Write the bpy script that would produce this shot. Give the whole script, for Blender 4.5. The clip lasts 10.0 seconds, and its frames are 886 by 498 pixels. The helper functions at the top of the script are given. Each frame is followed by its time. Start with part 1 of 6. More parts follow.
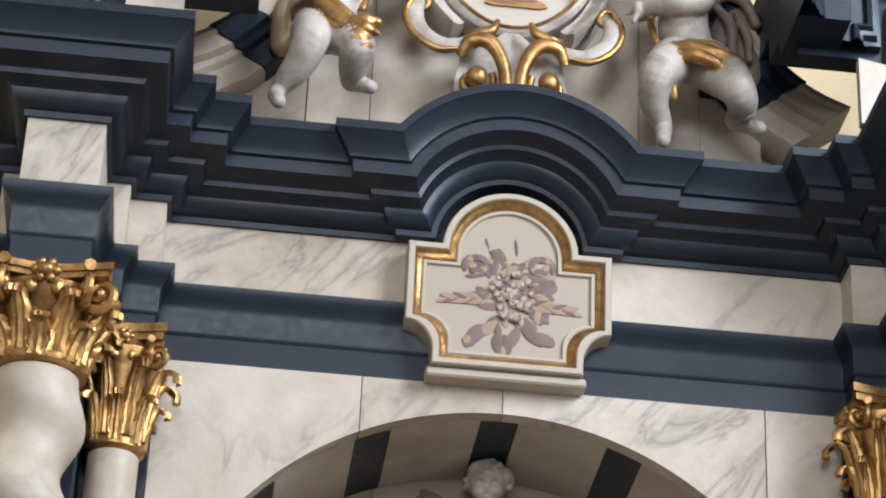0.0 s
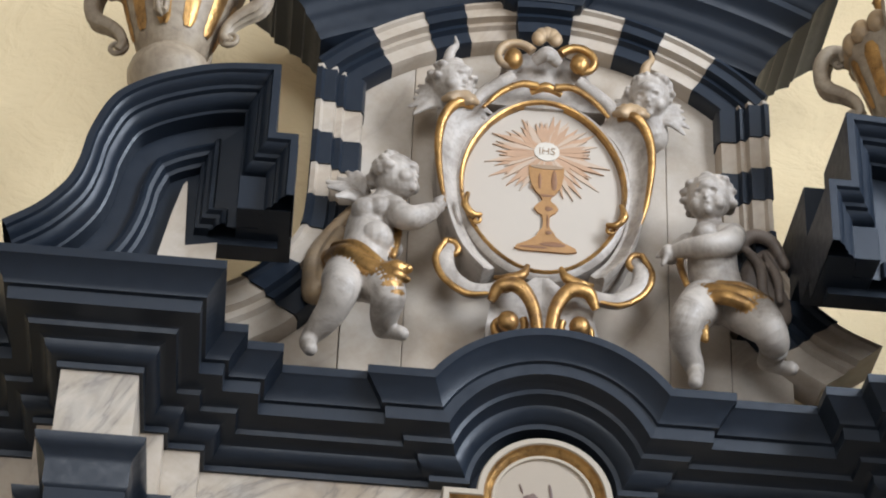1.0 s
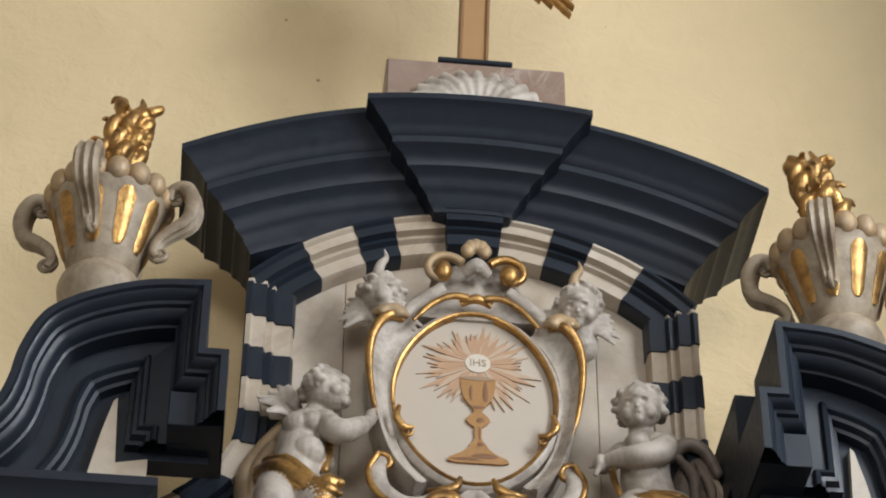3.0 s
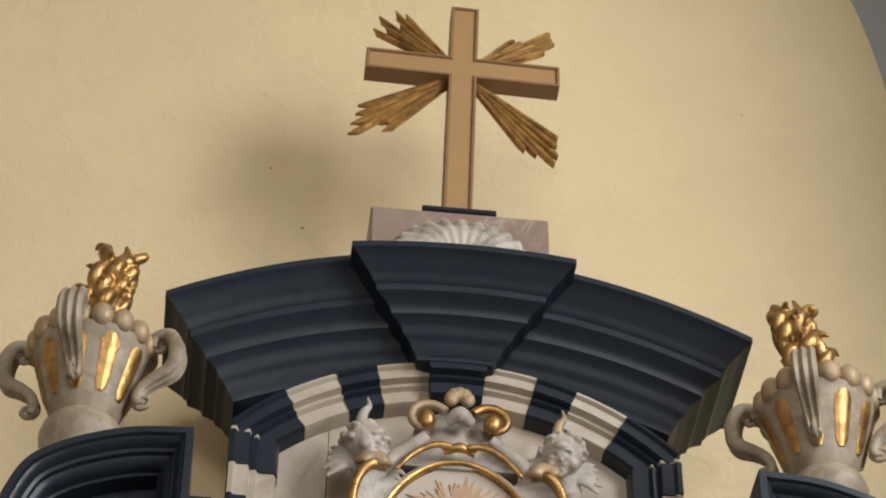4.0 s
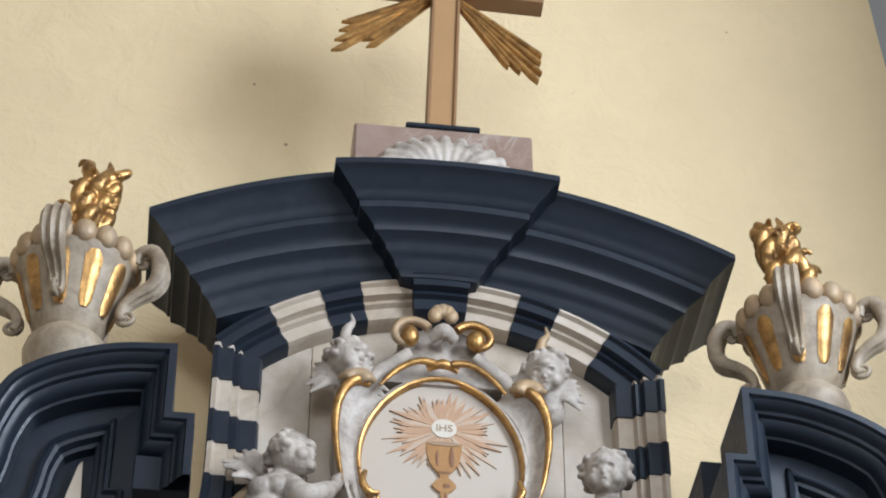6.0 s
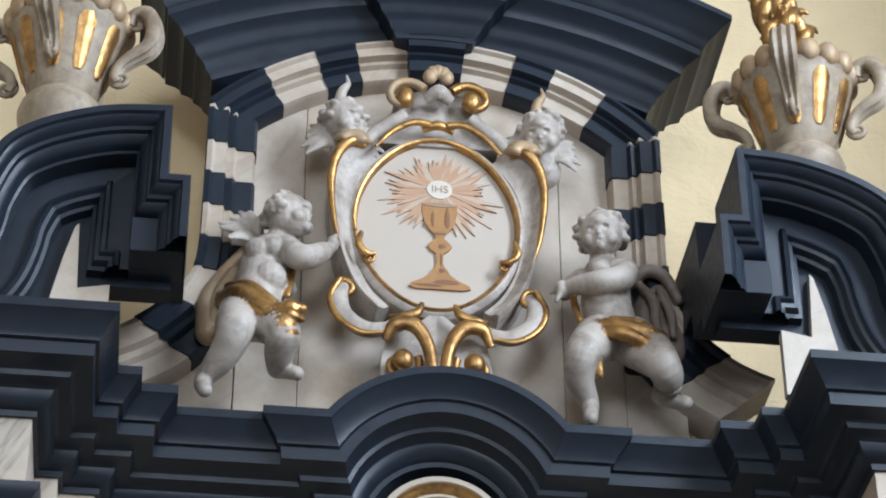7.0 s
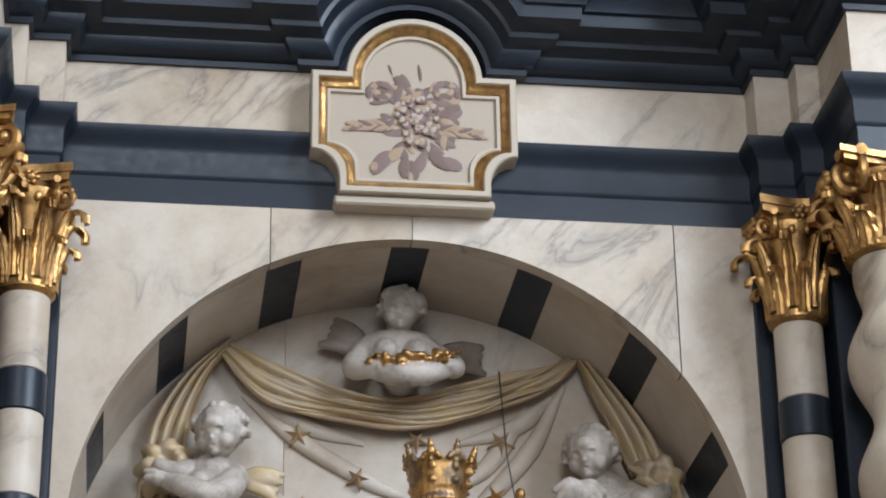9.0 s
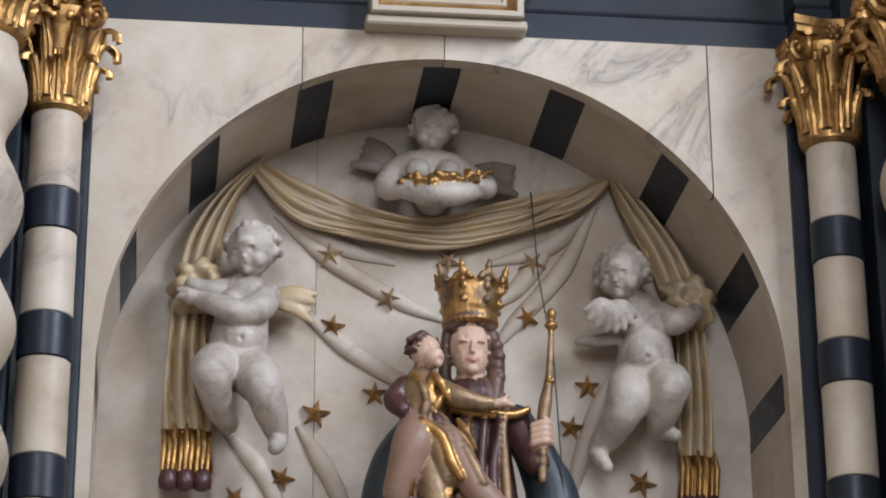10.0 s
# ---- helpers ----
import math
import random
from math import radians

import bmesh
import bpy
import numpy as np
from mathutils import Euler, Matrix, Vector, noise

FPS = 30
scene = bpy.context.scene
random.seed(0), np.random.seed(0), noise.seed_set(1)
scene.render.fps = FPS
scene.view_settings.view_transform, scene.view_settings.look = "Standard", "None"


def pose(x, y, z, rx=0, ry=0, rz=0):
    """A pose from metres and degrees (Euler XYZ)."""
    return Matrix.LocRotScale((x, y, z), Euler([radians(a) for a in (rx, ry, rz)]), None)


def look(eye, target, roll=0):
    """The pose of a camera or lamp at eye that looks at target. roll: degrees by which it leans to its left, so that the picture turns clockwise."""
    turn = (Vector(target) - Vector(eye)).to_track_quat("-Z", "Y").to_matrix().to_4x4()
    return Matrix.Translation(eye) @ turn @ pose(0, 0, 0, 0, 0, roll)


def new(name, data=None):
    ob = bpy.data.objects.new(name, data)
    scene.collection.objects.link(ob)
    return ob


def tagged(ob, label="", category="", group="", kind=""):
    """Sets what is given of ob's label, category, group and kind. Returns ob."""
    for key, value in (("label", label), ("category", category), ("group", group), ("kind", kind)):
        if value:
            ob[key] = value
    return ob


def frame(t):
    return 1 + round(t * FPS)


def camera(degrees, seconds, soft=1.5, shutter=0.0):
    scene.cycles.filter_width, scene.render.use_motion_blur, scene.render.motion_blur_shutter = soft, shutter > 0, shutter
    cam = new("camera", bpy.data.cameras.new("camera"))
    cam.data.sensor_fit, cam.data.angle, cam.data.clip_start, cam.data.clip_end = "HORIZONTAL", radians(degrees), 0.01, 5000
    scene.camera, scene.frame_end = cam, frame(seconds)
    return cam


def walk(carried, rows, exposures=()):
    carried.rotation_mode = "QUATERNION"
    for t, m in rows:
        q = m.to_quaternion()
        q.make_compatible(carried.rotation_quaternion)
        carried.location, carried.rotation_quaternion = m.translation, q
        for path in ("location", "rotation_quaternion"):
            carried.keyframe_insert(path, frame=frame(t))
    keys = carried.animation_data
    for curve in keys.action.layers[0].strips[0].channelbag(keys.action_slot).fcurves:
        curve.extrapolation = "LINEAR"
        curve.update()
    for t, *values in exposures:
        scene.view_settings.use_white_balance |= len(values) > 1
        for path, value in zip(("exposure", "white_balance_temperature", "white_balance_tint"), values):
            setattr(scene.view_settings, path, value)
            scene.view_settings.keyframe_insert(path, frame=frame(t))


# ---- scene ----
from mathutils.kdtree import KDTree

# ================= camera: a hand-held tilt from one standing place =================
cam = camera(20.2, 10.0, soft=2.0)
EYE = Vector((-0.814, -6.75, 1.6))
# seconds, yaw to the left, pitch up, roll
ROWS = [
    (0.0, -5.171, 29.462, 2.589),
    (0.5, -4.644, 32.447, 2.616),
    (1.0, -4.018, 35.079, 2.342),
    (1.5, -3.739, 37.303, 1.842),
    (2.0, -3.997, 38.639, 1.507),
    (3.3, -6.221, 40.717, 0.191),
    (3.5, -6.264, 41.389, 0.091),
    (4.0, -6.349, 43.424, 0.333),
    (4.5, -6.526, 45.015, 0.542),
    (5.0, -6.606, 45.368, 0.415),
    (5.2, -6.752, 45.161, 0.500),
    (6.3, -6.905, 39.924, -0.088),
    (6.5, -6.933, 38.995, -0.127),
    (7.0, -7.002, 36.013, -0.129),
    (7.5, -7.039, 33.214, -0.185),
    (8.0, -7.207, 30.716, -0.425),
    (8.5, -7.487, 28.117, -0.752),
    (9.0, -7.650, 25.497, -0.905),
    (9.5, -7.354, 23.077, -0.759),
    (10.0, -6.797, 21.365, -0.389),
]


def aim(yaw, pitch):
    a, b = radians(yaw), radians(pitch)
    return Vector((-math.sin(a) * math.cos(b), math.cos(a) * math.cos(b), math.sin(b)))


# seconds, stops, kelvin, tint
EXPOSURES = [(0.0, 0.86, 5650, 9), (0.6, 0.72, 5600, 8), (1.2, 0.46, 5800, 10), (1.6, 0.30, 5850, 9), (2.0, 0.28, 6000, 9), (3.4, 0.14, 6250, 9), (4.5, 0.10, 6500, 10), (5.1, 0.10, 6500, 10), (6.4, 0.58, 5350, 8), (7.0, 0.58, 5400, 8), (7.5, 0.68, 5750, 12), (8.6, 0.74, 5550, 8), (10.0, 0.62, 5700, 12)]
walk(cam, [(t, look(EYE, EYE + aim(yaw, pitch), roll)) for t, yaw, pitch, roll in ROWS], EXPOSURES)

# ================= light =================
world = bpy.data.worlds.new("sky")
scene.world = world
world.use_nodes = True
wn = world.node_tree
sky = wn.nodes.new("ShaderNodeTexSky")
sky.sky_type, sky.sun_disc = "NISHITA", False
sky.sun_elevation, sky.sun_rotation = radians(35), radians(100)
wn.links.new(sky.outputs[0], wn.nodes["Background"].inputs[0])
wn.nodes["Background"].inputs[1].default_value = 0.08


def area_light(name, eye, target, width, height, watts, colour):
    data = bpy.data.lights.new(name, "AREA")
    data.shape, data.size, data.size_y, data.energy, data.color = "RECTANGLE", width, height, watts, colour
    ob = new(name, data)
    ob.matrix_world = look(eye, target)
    return ob


area_light("daylight_side_window", (4.55, -5.2, 8.4), (0.0, -0.4, 6.6), 2.3, 4.6, 500, (0.96, 0.98, 1.0))
# added fill from behind the viewpoint; the end wall there has no window
area_light("nave_fill_lamp", (-1.5, -14.6, 7.0), (0.0, 0.0, 6.5), 4.0, 6.0, 460, (1.0, 0.98, 0.95))

# ================= materials =================


def base_material(name):
    m = bpy.data.materials.new(name)
    m.use_nodes = True
    nt = m.node_tree
    return m, nt, nt.nodes["Principled BSDF"]


def node(nt, kind, **values):
    n = nt.nodes.new(kind)
    for key, value in values.items():
        n.inputs[key.replace("_", " ")].default_value = value
    return n


def ramp(nt, fac, stops):
    n = nt.nodes.new("ShaderNodeValToRGB")
    e = n.color_ramp.elements
    while len(e) < len(stops):
        e.new(0.5)
    for k, (pos, col) in enumerate(stops):
        e[k].position, e[k].color = pos, (*col, 1)
    nt.links.new(fac, n.inputs[0])
    return n.outputs[0]


def mix(nt, fac, a, b, mode="MIX"):
    n = nt.nodes.new("ShaderNodeMix")
    n.data_type, n.blend_type = "RGBA", mode
    for sock, v in ((n.inputs[0], fac), (n.inputs[6], a), (n.inputs[7], b)):
        if isinstance(v, (int, float)):
            sock.default_value = v
        elif isinstance(v, tuple):
            sock.default_value = (*v, 1)
        else:
            nt.links.new(v, sock)
    return n.outputs[2]


def coords(nt):
    """Real-world coordinates, shifted at random from piece to piece."""
    geo = nt.nodes.new("ShaderNodeNewGeometry")
    info = nt.nodes.new("ShaderNodeObjectInfo")
    mul = nt.nodes.new("ShaderNodeMath")
    mul.operation, mul.inputs[1].default_value = "MULTIPLY", 17.0
    nt.links.new(info.outputs["Random"], mul.inputs[0])
    add = nt.nodes.new("ShaderNodeVectorMath")
    nt.links.new(geo.outputs["Position"], add.inputs[0])
    nt.links.new(mul.outputs[0], add.inputs[1])
    return add.outputs[0], info.outputs["Random"]


def noise_tex(nt, vec, scale, detail=4.0, rough=0.6, distortion=0.0):
    n = node(nt, "ShaderNodeTexNoise", Scale=scale, Detail=detail, Roughness=rough, Distortion=distortion)
    nt.links.new(vec, n.inputs["Vector"])
    return n.outputs["Fac"]


def bump(nt, bsdf, height, strength, distance=0.01):
    b = nt.nodes.new("ShaderNodeBump")
    b.inputs["Strength"].default_value, b.inputs["Distance"].default_value = strength, distance
    nt.links.new(height, b.inputs["Height"])
    nt.links.new(b.outputs[0], bsdf.inputs["Normal"])


def tilted(nt, vec):
    """Coordinates drawn out along a slope, for veins that run one way."""
    m = nt.nodes.new("ShaderNodeMapping")
    m.vector_type = "TEXTURE"
    m.inputs["Rotation"].default_value = (0.0, radians(42), 0.0)
    m.inputs["Scale"].default_value = (0.5, 1.0, 1.5)
    nt.links.new(vec, m.inputs["Vector"])
    return m.outputs[0]


def marble(name, light, vein, scale=2.2, vein_amount=0.7, rough=0.38):
    m, nt, bsdf = base_material(name)
    vec, rnd = coords(nt)
    warp = noise_tex(nt, tilted(nt, vec), scale, 5, 0.6, 0.9)
    line = nt.nodes.new("ShaderNodeMath")
    line.operation, line.inputs[1].default_value = "SUBTRACT", 0.5
    nt.links.new(warp, line.inputs[0])
    dist = nt.nodes.new("ShaderNodeMath")
    dist.operation = "ABSOLUTE"
    nt.links.new(line.outputs[0], dist.inputs[0])
    veins = ramp(nt, dist.outputs[0], [(0.0, (1, 1, 1)), (0.012, (0.55, 0.55, 0.55)), (0.05, (0.08, 0.08, 0.08)), (0.14, (0, 0, 0))])
    patch = ramp(nt, noise_tex(nt, vec, scale * 0.8, 3, 0.5), [(0.40, (0, 0, 0)), (0.60, (1, 1, 1))])
    both = mix(nt, 1.0, veins, patch, "MULTIPLY")
    cloud = noise_tex(nt, vec, scale * 1.7, 5, 0.6)
    tone = mix(nt, cloud, tuple(c * 0.86 for c in light), light)
    amount = mix(nt, vein_amount, (0.0, 0.0, 0.0), both)
    col = mix(nt, amount, tone, vein)
    grime = ramp(nt, noise_tex(nt, vec, 9.0, 6, 0.7), [(0.35, (0.82, 0.78, 0.72)), (0.6, (1, 1, 1))])
    stain = ramp(nt, noise_tex(nt, vec, 1.6, 6, 0.62, 0.5), [(0.36, (0.74, 0.66, 0.56)), (0.58, (1, 1, 1))])
    col = mix(nt, 0.8, col, mix(nt, 1.0, col, stain, "MULTIPLY"))
    nt.links.new(mix(nt, 0.7, col, mix(nt, 1.0, col, grime, "MULTIPLY")), bsdf.inputs["Base Color"])
    bsdf.inputs["Roughness"].default_value = rough
    bump(nt, bsdf, noise_tex(nt, vec, 60, 3), 0.12, 0.004)
    return m


def stone(name, colour, rough=0.6, scale=14.0, spread=0.22, relief=0.25, spec=0.5, metal=0.0):
    m, nt, bsdf = base_material(name)
    vec, rnd = coords(nt)
    a = noise_tex(nt, vec, scale, 6, 0.65)
    b = noise_tex(nt, vec, scale * 0.18, 4, 0.6)
    dark = tuple(c * (1 - spread) for c in colour)
    lite = tuple(min(1.0, c * (1 + spread)) for c in colour)
    col = mix(nt, a, dark, lite)
    col = mix(nt, 0.5, col, mix(nt, b, dark, lite))
    nt.links.new(col, bsdf.inputs["Base Color"])
    bsdf.inputs["Metallic"].default_value = metal
    bsdf.inputs["Specular IOR Level"].default_value = spec
    r = ramp(nt, a, [(0.3, (rough * 0.8,) * 3), (0.7, (min(1, rough * 1.2),) * 3)])
    nt.links.new(r, bsdf.inputs["Roughness"])
    bump(nt, bsdf, a, relief, 0.004)
    return m



def gilding(name, bright, patina, rough, metal=0.85):
    """Gold leaf, rubbed and browned in patches."""
    m, nt, bsdf = base_material(name)
    vec, rnd = coords(nt)
    fine = noise_tex(nt, vec, 45, 6, 0.7)
    wide = noise_tex(nt, vec, 11, 5, 0.7)
    worn = ramp(nt, wide, [(0.40, (0, 0, 0)), (0.62, (1, 1, 1))])
    col = mix(nt, fine, tuple(c * 0.7 for c in bright), bright)
    half = mix(nt, 0.72, (0.0, 0.0, 0.0), worn)
    nt.links.new(mix(nt, half, col, patina), bsdf.inputs["Base Color"])
    bsdf.inputs["Metallic"].default_value = metal
    nt.links.new(ramp(nt, fine, [(0.3, (rough * 0.7,) * 3), (0.7, (rough * 1.5,) * 3)]), bsdf.inputs["Roughness"])
    bump(nt, bsdf, noise_tex(nt, vec, 70, 4), 0.5, 0.004)
    return m


def carved(name, colour, patina):
    """Carved stone with a handled, mottled surface."""
    m, nt, bsdf = base_material(name)
    vec, rnd = coords(nt)
    a = noise_tex(nt, vec, 9, 7, 0.7, 0.4)
    fine = noise_tex(nt, vec, 55, 5, 0.7)
    spots = ramp(nt, a, [(0.36, (1, 1, 1)), (0.56, (0.15, 0.15, 0.15)), (0.68, (0, 0, 0))])
    col = mix(nt, fine, tuple(c * 0.85 for c in colour), tuple(min(1, c * 1.1) for c in colour))
    nt.links.new(mix(nt, mix(nt, 0.75, (0.0, 0.0, 0.0), spots), col, patina), bsdf.inputs["Base Color"])
    nt.links.new(ramp(nt, a, [(0.3, (0.62,) * 3), (0.7, (0.42,) * 3)]), bsdf.inputs["Roughness"])
    bump(nt, bsdf, mix(nt, 0.5, a, fine), 0.45, 0.006)
    return m


def plaster(name, colour):
    """Old trowelled plaster: broad patches, dents, dark specks and thin hairlines."""
    m, nt, bsdf = base_material(name)
    vec, rnd = coords(nt)
    broad = noise_tex(nt, vec, 0.9, 5, 0.6)
    trowel = noise_tex(nt, vec, 5.0, 6, 0.65, 0.6)
    col = mix(nt, broad, tuple(c * 0.86 for c in colour), tuple(min(1, c * 1.08) for c in colour))
    col = mix(nt, ramp(nt, trowel, [(0.35, (0.35, 0.35, 0.35)), (0.6, (0, 0, 0))]), col, tuple(c * 0.88 for c in colour))
    vor = nt.nodes.new("ShaderNodeTexVoronoi")
    vor.inputs["Scale"].default_value = 3.2
    nt.links.new(vec, vor.inputs["Vector"])
    speck = ramp(nt, vor.outputs["Distance"], [(0.0, (1, 1, 1)), (0.020, (0.9, 0.9, 0.9)), (0.032, (0, 0, 0))])
    col = mix(nt, speck, col, tuple(c * 0.38 for c in colour))
    nt.links.new(col, bsdf.inputs["Base Color"])
    bsdf.inputs["Roughness"].default_value, bsdf.inputs["Specular IOR Level"].default_value = 0.85, 0.25
    dents = mix(nt, 0.2, trowel, noise_tex(nt, vec, 16, 5, 0.6))
    bump(nt, bsdf, dents, 0.9, 0.024)
    return m


WHITE = marble("white_veined_marble", (0.58, 0.505, 0.41), (0.24, 0.215, 0.19), 1.9, 0.8, 0.52)
WHITE_PLAIN = marble("pale_marble", (0.545, 0.475, 0.39), (0.36, 0.31, 0.26), 1.3, 0.6, 0.5)
BLACK = stone("black_marble", (0.013, 0.018, 0.027), 0.40, 30, 0.4, 0.08, 0.34)
CARVED = carved("carved_grey_white_marble", (0.50, 0.44, 0.375), (0.17, 0.14, 0.112))
GOLD = gilding("old_gilding", (0.62, 0.36, 0.12), (0.13, 0.07, 0.032), 0.34)
GOLD_DULL = gilding("worn_ochre_gilding", (0.50, 0.345, 0.185), (0.32, 0.245, 0.17), 0.48, 0.25)
# dark colour holds the shade on the right putto's cloth; also brown wings
CARVED_BROWN_SHADE = carved("umber_and_shaded_carving", (0.20, 0.155, 0.12), (0.09, 0.07, 0.055))
URN_STONE = carved("beige_painted_stone", (0.39, 0.315, 0.22), (0.15, 0.105, 0.068))
WOOD = stone("ochre_brown_cross_paint", (0.345, 0.20, 0.085), 0.5, 40, 0.18, 0.15)
WOOD_EDGE = stone("dark_brown_cross_edge", (0.23, 0.125, 0.055), 0.5, 40, 0.2, 0.15)
PINK = marble("rose_grey_marble", (0.29, 0.205, 0.165), (0.5, 0.45, 0.39), 6.0, 0.6)
PLASTER = plaster("ochre_plaster", (0.69, 0.55, 0.33))
GREY_PLASTER = stone("grey_white_plaster", (0.30, 0.30, 0.30), 0.85, 6.0, 0.1, 0.5, 0.2)
ROOM = stone("pale_room_plaster", (0.50, 0.46, 0.40), 0.9, 2.0, 0.06, 0.3, 0.2)
FLOOR = stone("grey_floor_stone", (0.30, 0.28, 0.26), 0.5, 4.0, 0.15, 0.2)
PANEL = stone("cream_painted_panel", (0.36, 0.295, 0.22), 0.6, 6, 0.14, 0.15)
OVAL = stone("pale_painted_oval", (0.47, 0.405, 0.33), 0.6, 6, 0.10, 0.15)
GREY_WHITE = stone("off_white_frame_paint", (0.41, 0.345, 0.26), 0.5, 12, 0.1, 0.15)
PAINT_UMBER = stone("umber_oil_paint", (0.135, 0.085, 0.066), 0.6, 40, 0.45, 0.2)
PAINT_MAUVE = stone("mauve_brown_oil_paint", (0.165, 0.105, 0.088), 0.6, 40, 0.35, 0.2)
PAINT_OCHRE = stone("ochre_oil_paint", (0.30, 0.205, 0.125), 0.6, 40, 0.35, 0.2)
PAINT_PALE = stone("pale_grape_paint", (0.36, 0.285, 0.22), 0.6, 40, 0.25, 0.2)
PAINT_RAY_PALE = stone("pale_orange_ray_paint", (0.47, 0.35, 0.25), 0.65, 30, 0.2, 0.15)
PAINT_RAY = stone("orange_ray_paint", (0.44, 0.275, 0.165), 0.65, 30, 0.3, 0.15)
PAINT_WAFER = stone("pale_wafer_paint", (0.60, 0.54, 0.45), 0.6, 30, 0.08, 0.1)
PAINT_GOLD = stone("gold_chalice_paint", (0.35, 0.185, 0.065), 0.45, 60, 0.5, 0.2)
PAINT_BROWN = stone("brown_shadow_paint", (0.21, 0.10, 0.045), 0.5, 60, 0.4, 0.2)
SKIN = stone("polychrome_skin_paint", (0.53, 0.355, 0.255), 0.45, 10, 0.08, 0.05)
ROSE_LIP = stone("rose_lip_paint", (0.42, 0.19, 0.145), 0.45, 10, 0.08, 0.05)
BRONZE = gilding("bronzed_gilding", (0.34, 0.225, 0.115), (0.11, 0.066, 0.042), 0.42, 0.5)
ROSE_CLOTH = stone("rose_brown_cloth_paint", (0.25, 0.15, 0.105), 0.5, 30, 0.3, 0.3)
HAIR = stone("dark_brown_hair_paint", (0.10, 0.055, 0.035), 0.45, 60, 0.4, 0.5)
MANTLE = stone("dark_blue_green_mantle", (0.022, 0.030, 0.036), 0.45, 30, 0.4, 0.4)
DRESS = stone("dark_red_brown_dress", (0.062, 0.024, 0.022), 0.4, 30, 0.5, 0.4)
IRON = stone("dark_iron", (0.05, 0.045, 0.04), 0.5, 40, 0.2, 0.1, 0.5, 0.6)

# ================= mesh helpers =================


def mesh_object(name, bm, material, parent=None, label="", smooth=35.0):
    me = bpy.data.meshes.new(name)
    bmesh.ops.recalc_face_normals(bm, faces=bm.faces)
    if smooth:
        for f in bm.faces:
            f.smooth = True
        lim = radians(smooth)
        for e in bm.edges:
            if len(e.link_faces) != 2 or e.calc_face_angle(0.0) > lim:
                e.smooth = False
    bm.to_mesh(me)
    bm.free()
    for m in material if isinstance(material, (list, tuple)) else (material,):
        me.materials.append(m)
    ob = new(name, me)
    if parent:
        ob.parent = parent
    if label:
        tagged(ob, label)
    return ob


def part(name, bm, material, parent, label="", smooth=35.0):
    return mesh_object(name, bm, material, parent, label, smooth)


def thing(name, label, category, group="", kind=""):
    ob = new(name)
    ob.empty_display_size = 0.1
    return tagged(ob, label, category, group, kind)


def box(bm, x0, x1, y0, y1, z0, z1, bevel=0.0):
    g = bmesh.ops.create_cube(bm, size=1)
    m = Matrix.Translation(((x0 + x1) / 2, (y0 + y1) / 2, (z0 + z1) / 2)) @ Matrix.Diagonal((abs(x1 - x0), abs(y1 - y0), abs(z1 - z0), 1))
    bmesh.ops.transform(bm, matrix=m, verts=g["verts"])
    if bevel:
        es = list({e for v in g["verts"] for e in v.link_edges})
        bmesh.ops.bevel(bm, geom=es, offset=bevel, segments=1, affect="EDGES")
    return bm


def boxed(x0, x1, y0, y1, z0, z1, bevel=0.006):
    return box(bmesh.new(), x0, x1, y0, y1, z0, z1, bevel)


def grid(bm, rows, close_u=False, close_v=False):
    """A sheet through rows of points."""
    vs = [[bm.verts.new(p) for p in r] for r in rows]
    nu, nv = len(vs), len(vs[0])
    for i in range(nu if close_u else nu - 1):
        for j in range(nv if close_v else nv - 1):
            q = [vs[i][j], vs[i][(j + 1) % nv], vs[(i + 1) % nu][(j + 1) % nv], vs[(i + 1) % nu][j]]
            try:
                bm.faces.new(q)
            except ValueError:
                pass
    return vs


def cap(bm, ring):
    try:
        bm.faces.new(ring)
    except ValueError:
        pass


def prism(bm, outline, y0, y1, hub=None):
    """A plate: an outline in x, z, from y0 (front) to y1 (back); hub: a point inside that sees all of a hollow outline."""
    a = [bm.verts.new((x, y0, z)) for x, z in outline]
    b = [bm.verts.new((x, y1, z)) for x, z in outline]
    n = len(a)
    if hub:
        h = bm.verts.new((hub[0], y0, hub[1]))
        for i in range(n):
            cap(bm, [h, a[i], a[(i + 1) % n]])
    else:
        cap(bm, a)
    cap(bm, b[::-1])
    for i in range(n):
        cap(bm, [a[i], b[i], b[(i + 1) % n], a[(i + 1) % n]])
    return bm


def lathe(bm, profile, centre, seg=28, wobble=None):
    rows = []
    for k in range(seg):
        a = 2 * math.pi * k / seg
        rows.append([(centre[0] + r * math.cos(a), centre[1] + r * math.sin(a), centre[2] + z) for r, z in profile])
    vs = grid(bm, rows, close_u=True)
    for j in (0, -1):
        cap(bm, [r[j] for r in vs])
    return bm


def ball(bm, c, r, s=(1, 1, 1), rot=(0, 0, 0), seg=12, rings=8):
    m = Matrix.Translation(c) @ Euler([radians(a) for a in rot]).to_matrix().to_4x4() @ Matrix.Diagonal((*[r * k for k in s], 1))
    rows = []
    for i in range(1, rings):
        t = math.pi * i / rings
        rows.append([m @ Vector((math.sin(t) * math.cos(2 * math.pi * k / seg), math.sin(t) * math.sin(2 * math.pi * k / seg), math.cos(t))) for k in range(seg)])
    vs = grid(bm, rows, close_v=True)
    top, low = bm.verts.new(m @ Vector((0, 0, 1))), bm.verts.new(m @ Vector((0, 0, -1)))
    for k in range(seg):
        cap(bm, [top, vs[0][k], vs[0][(k + 1) % seg]])
        cap(bm, [low, vs[-1][(k + 1) % seg], vs[-1][k]])


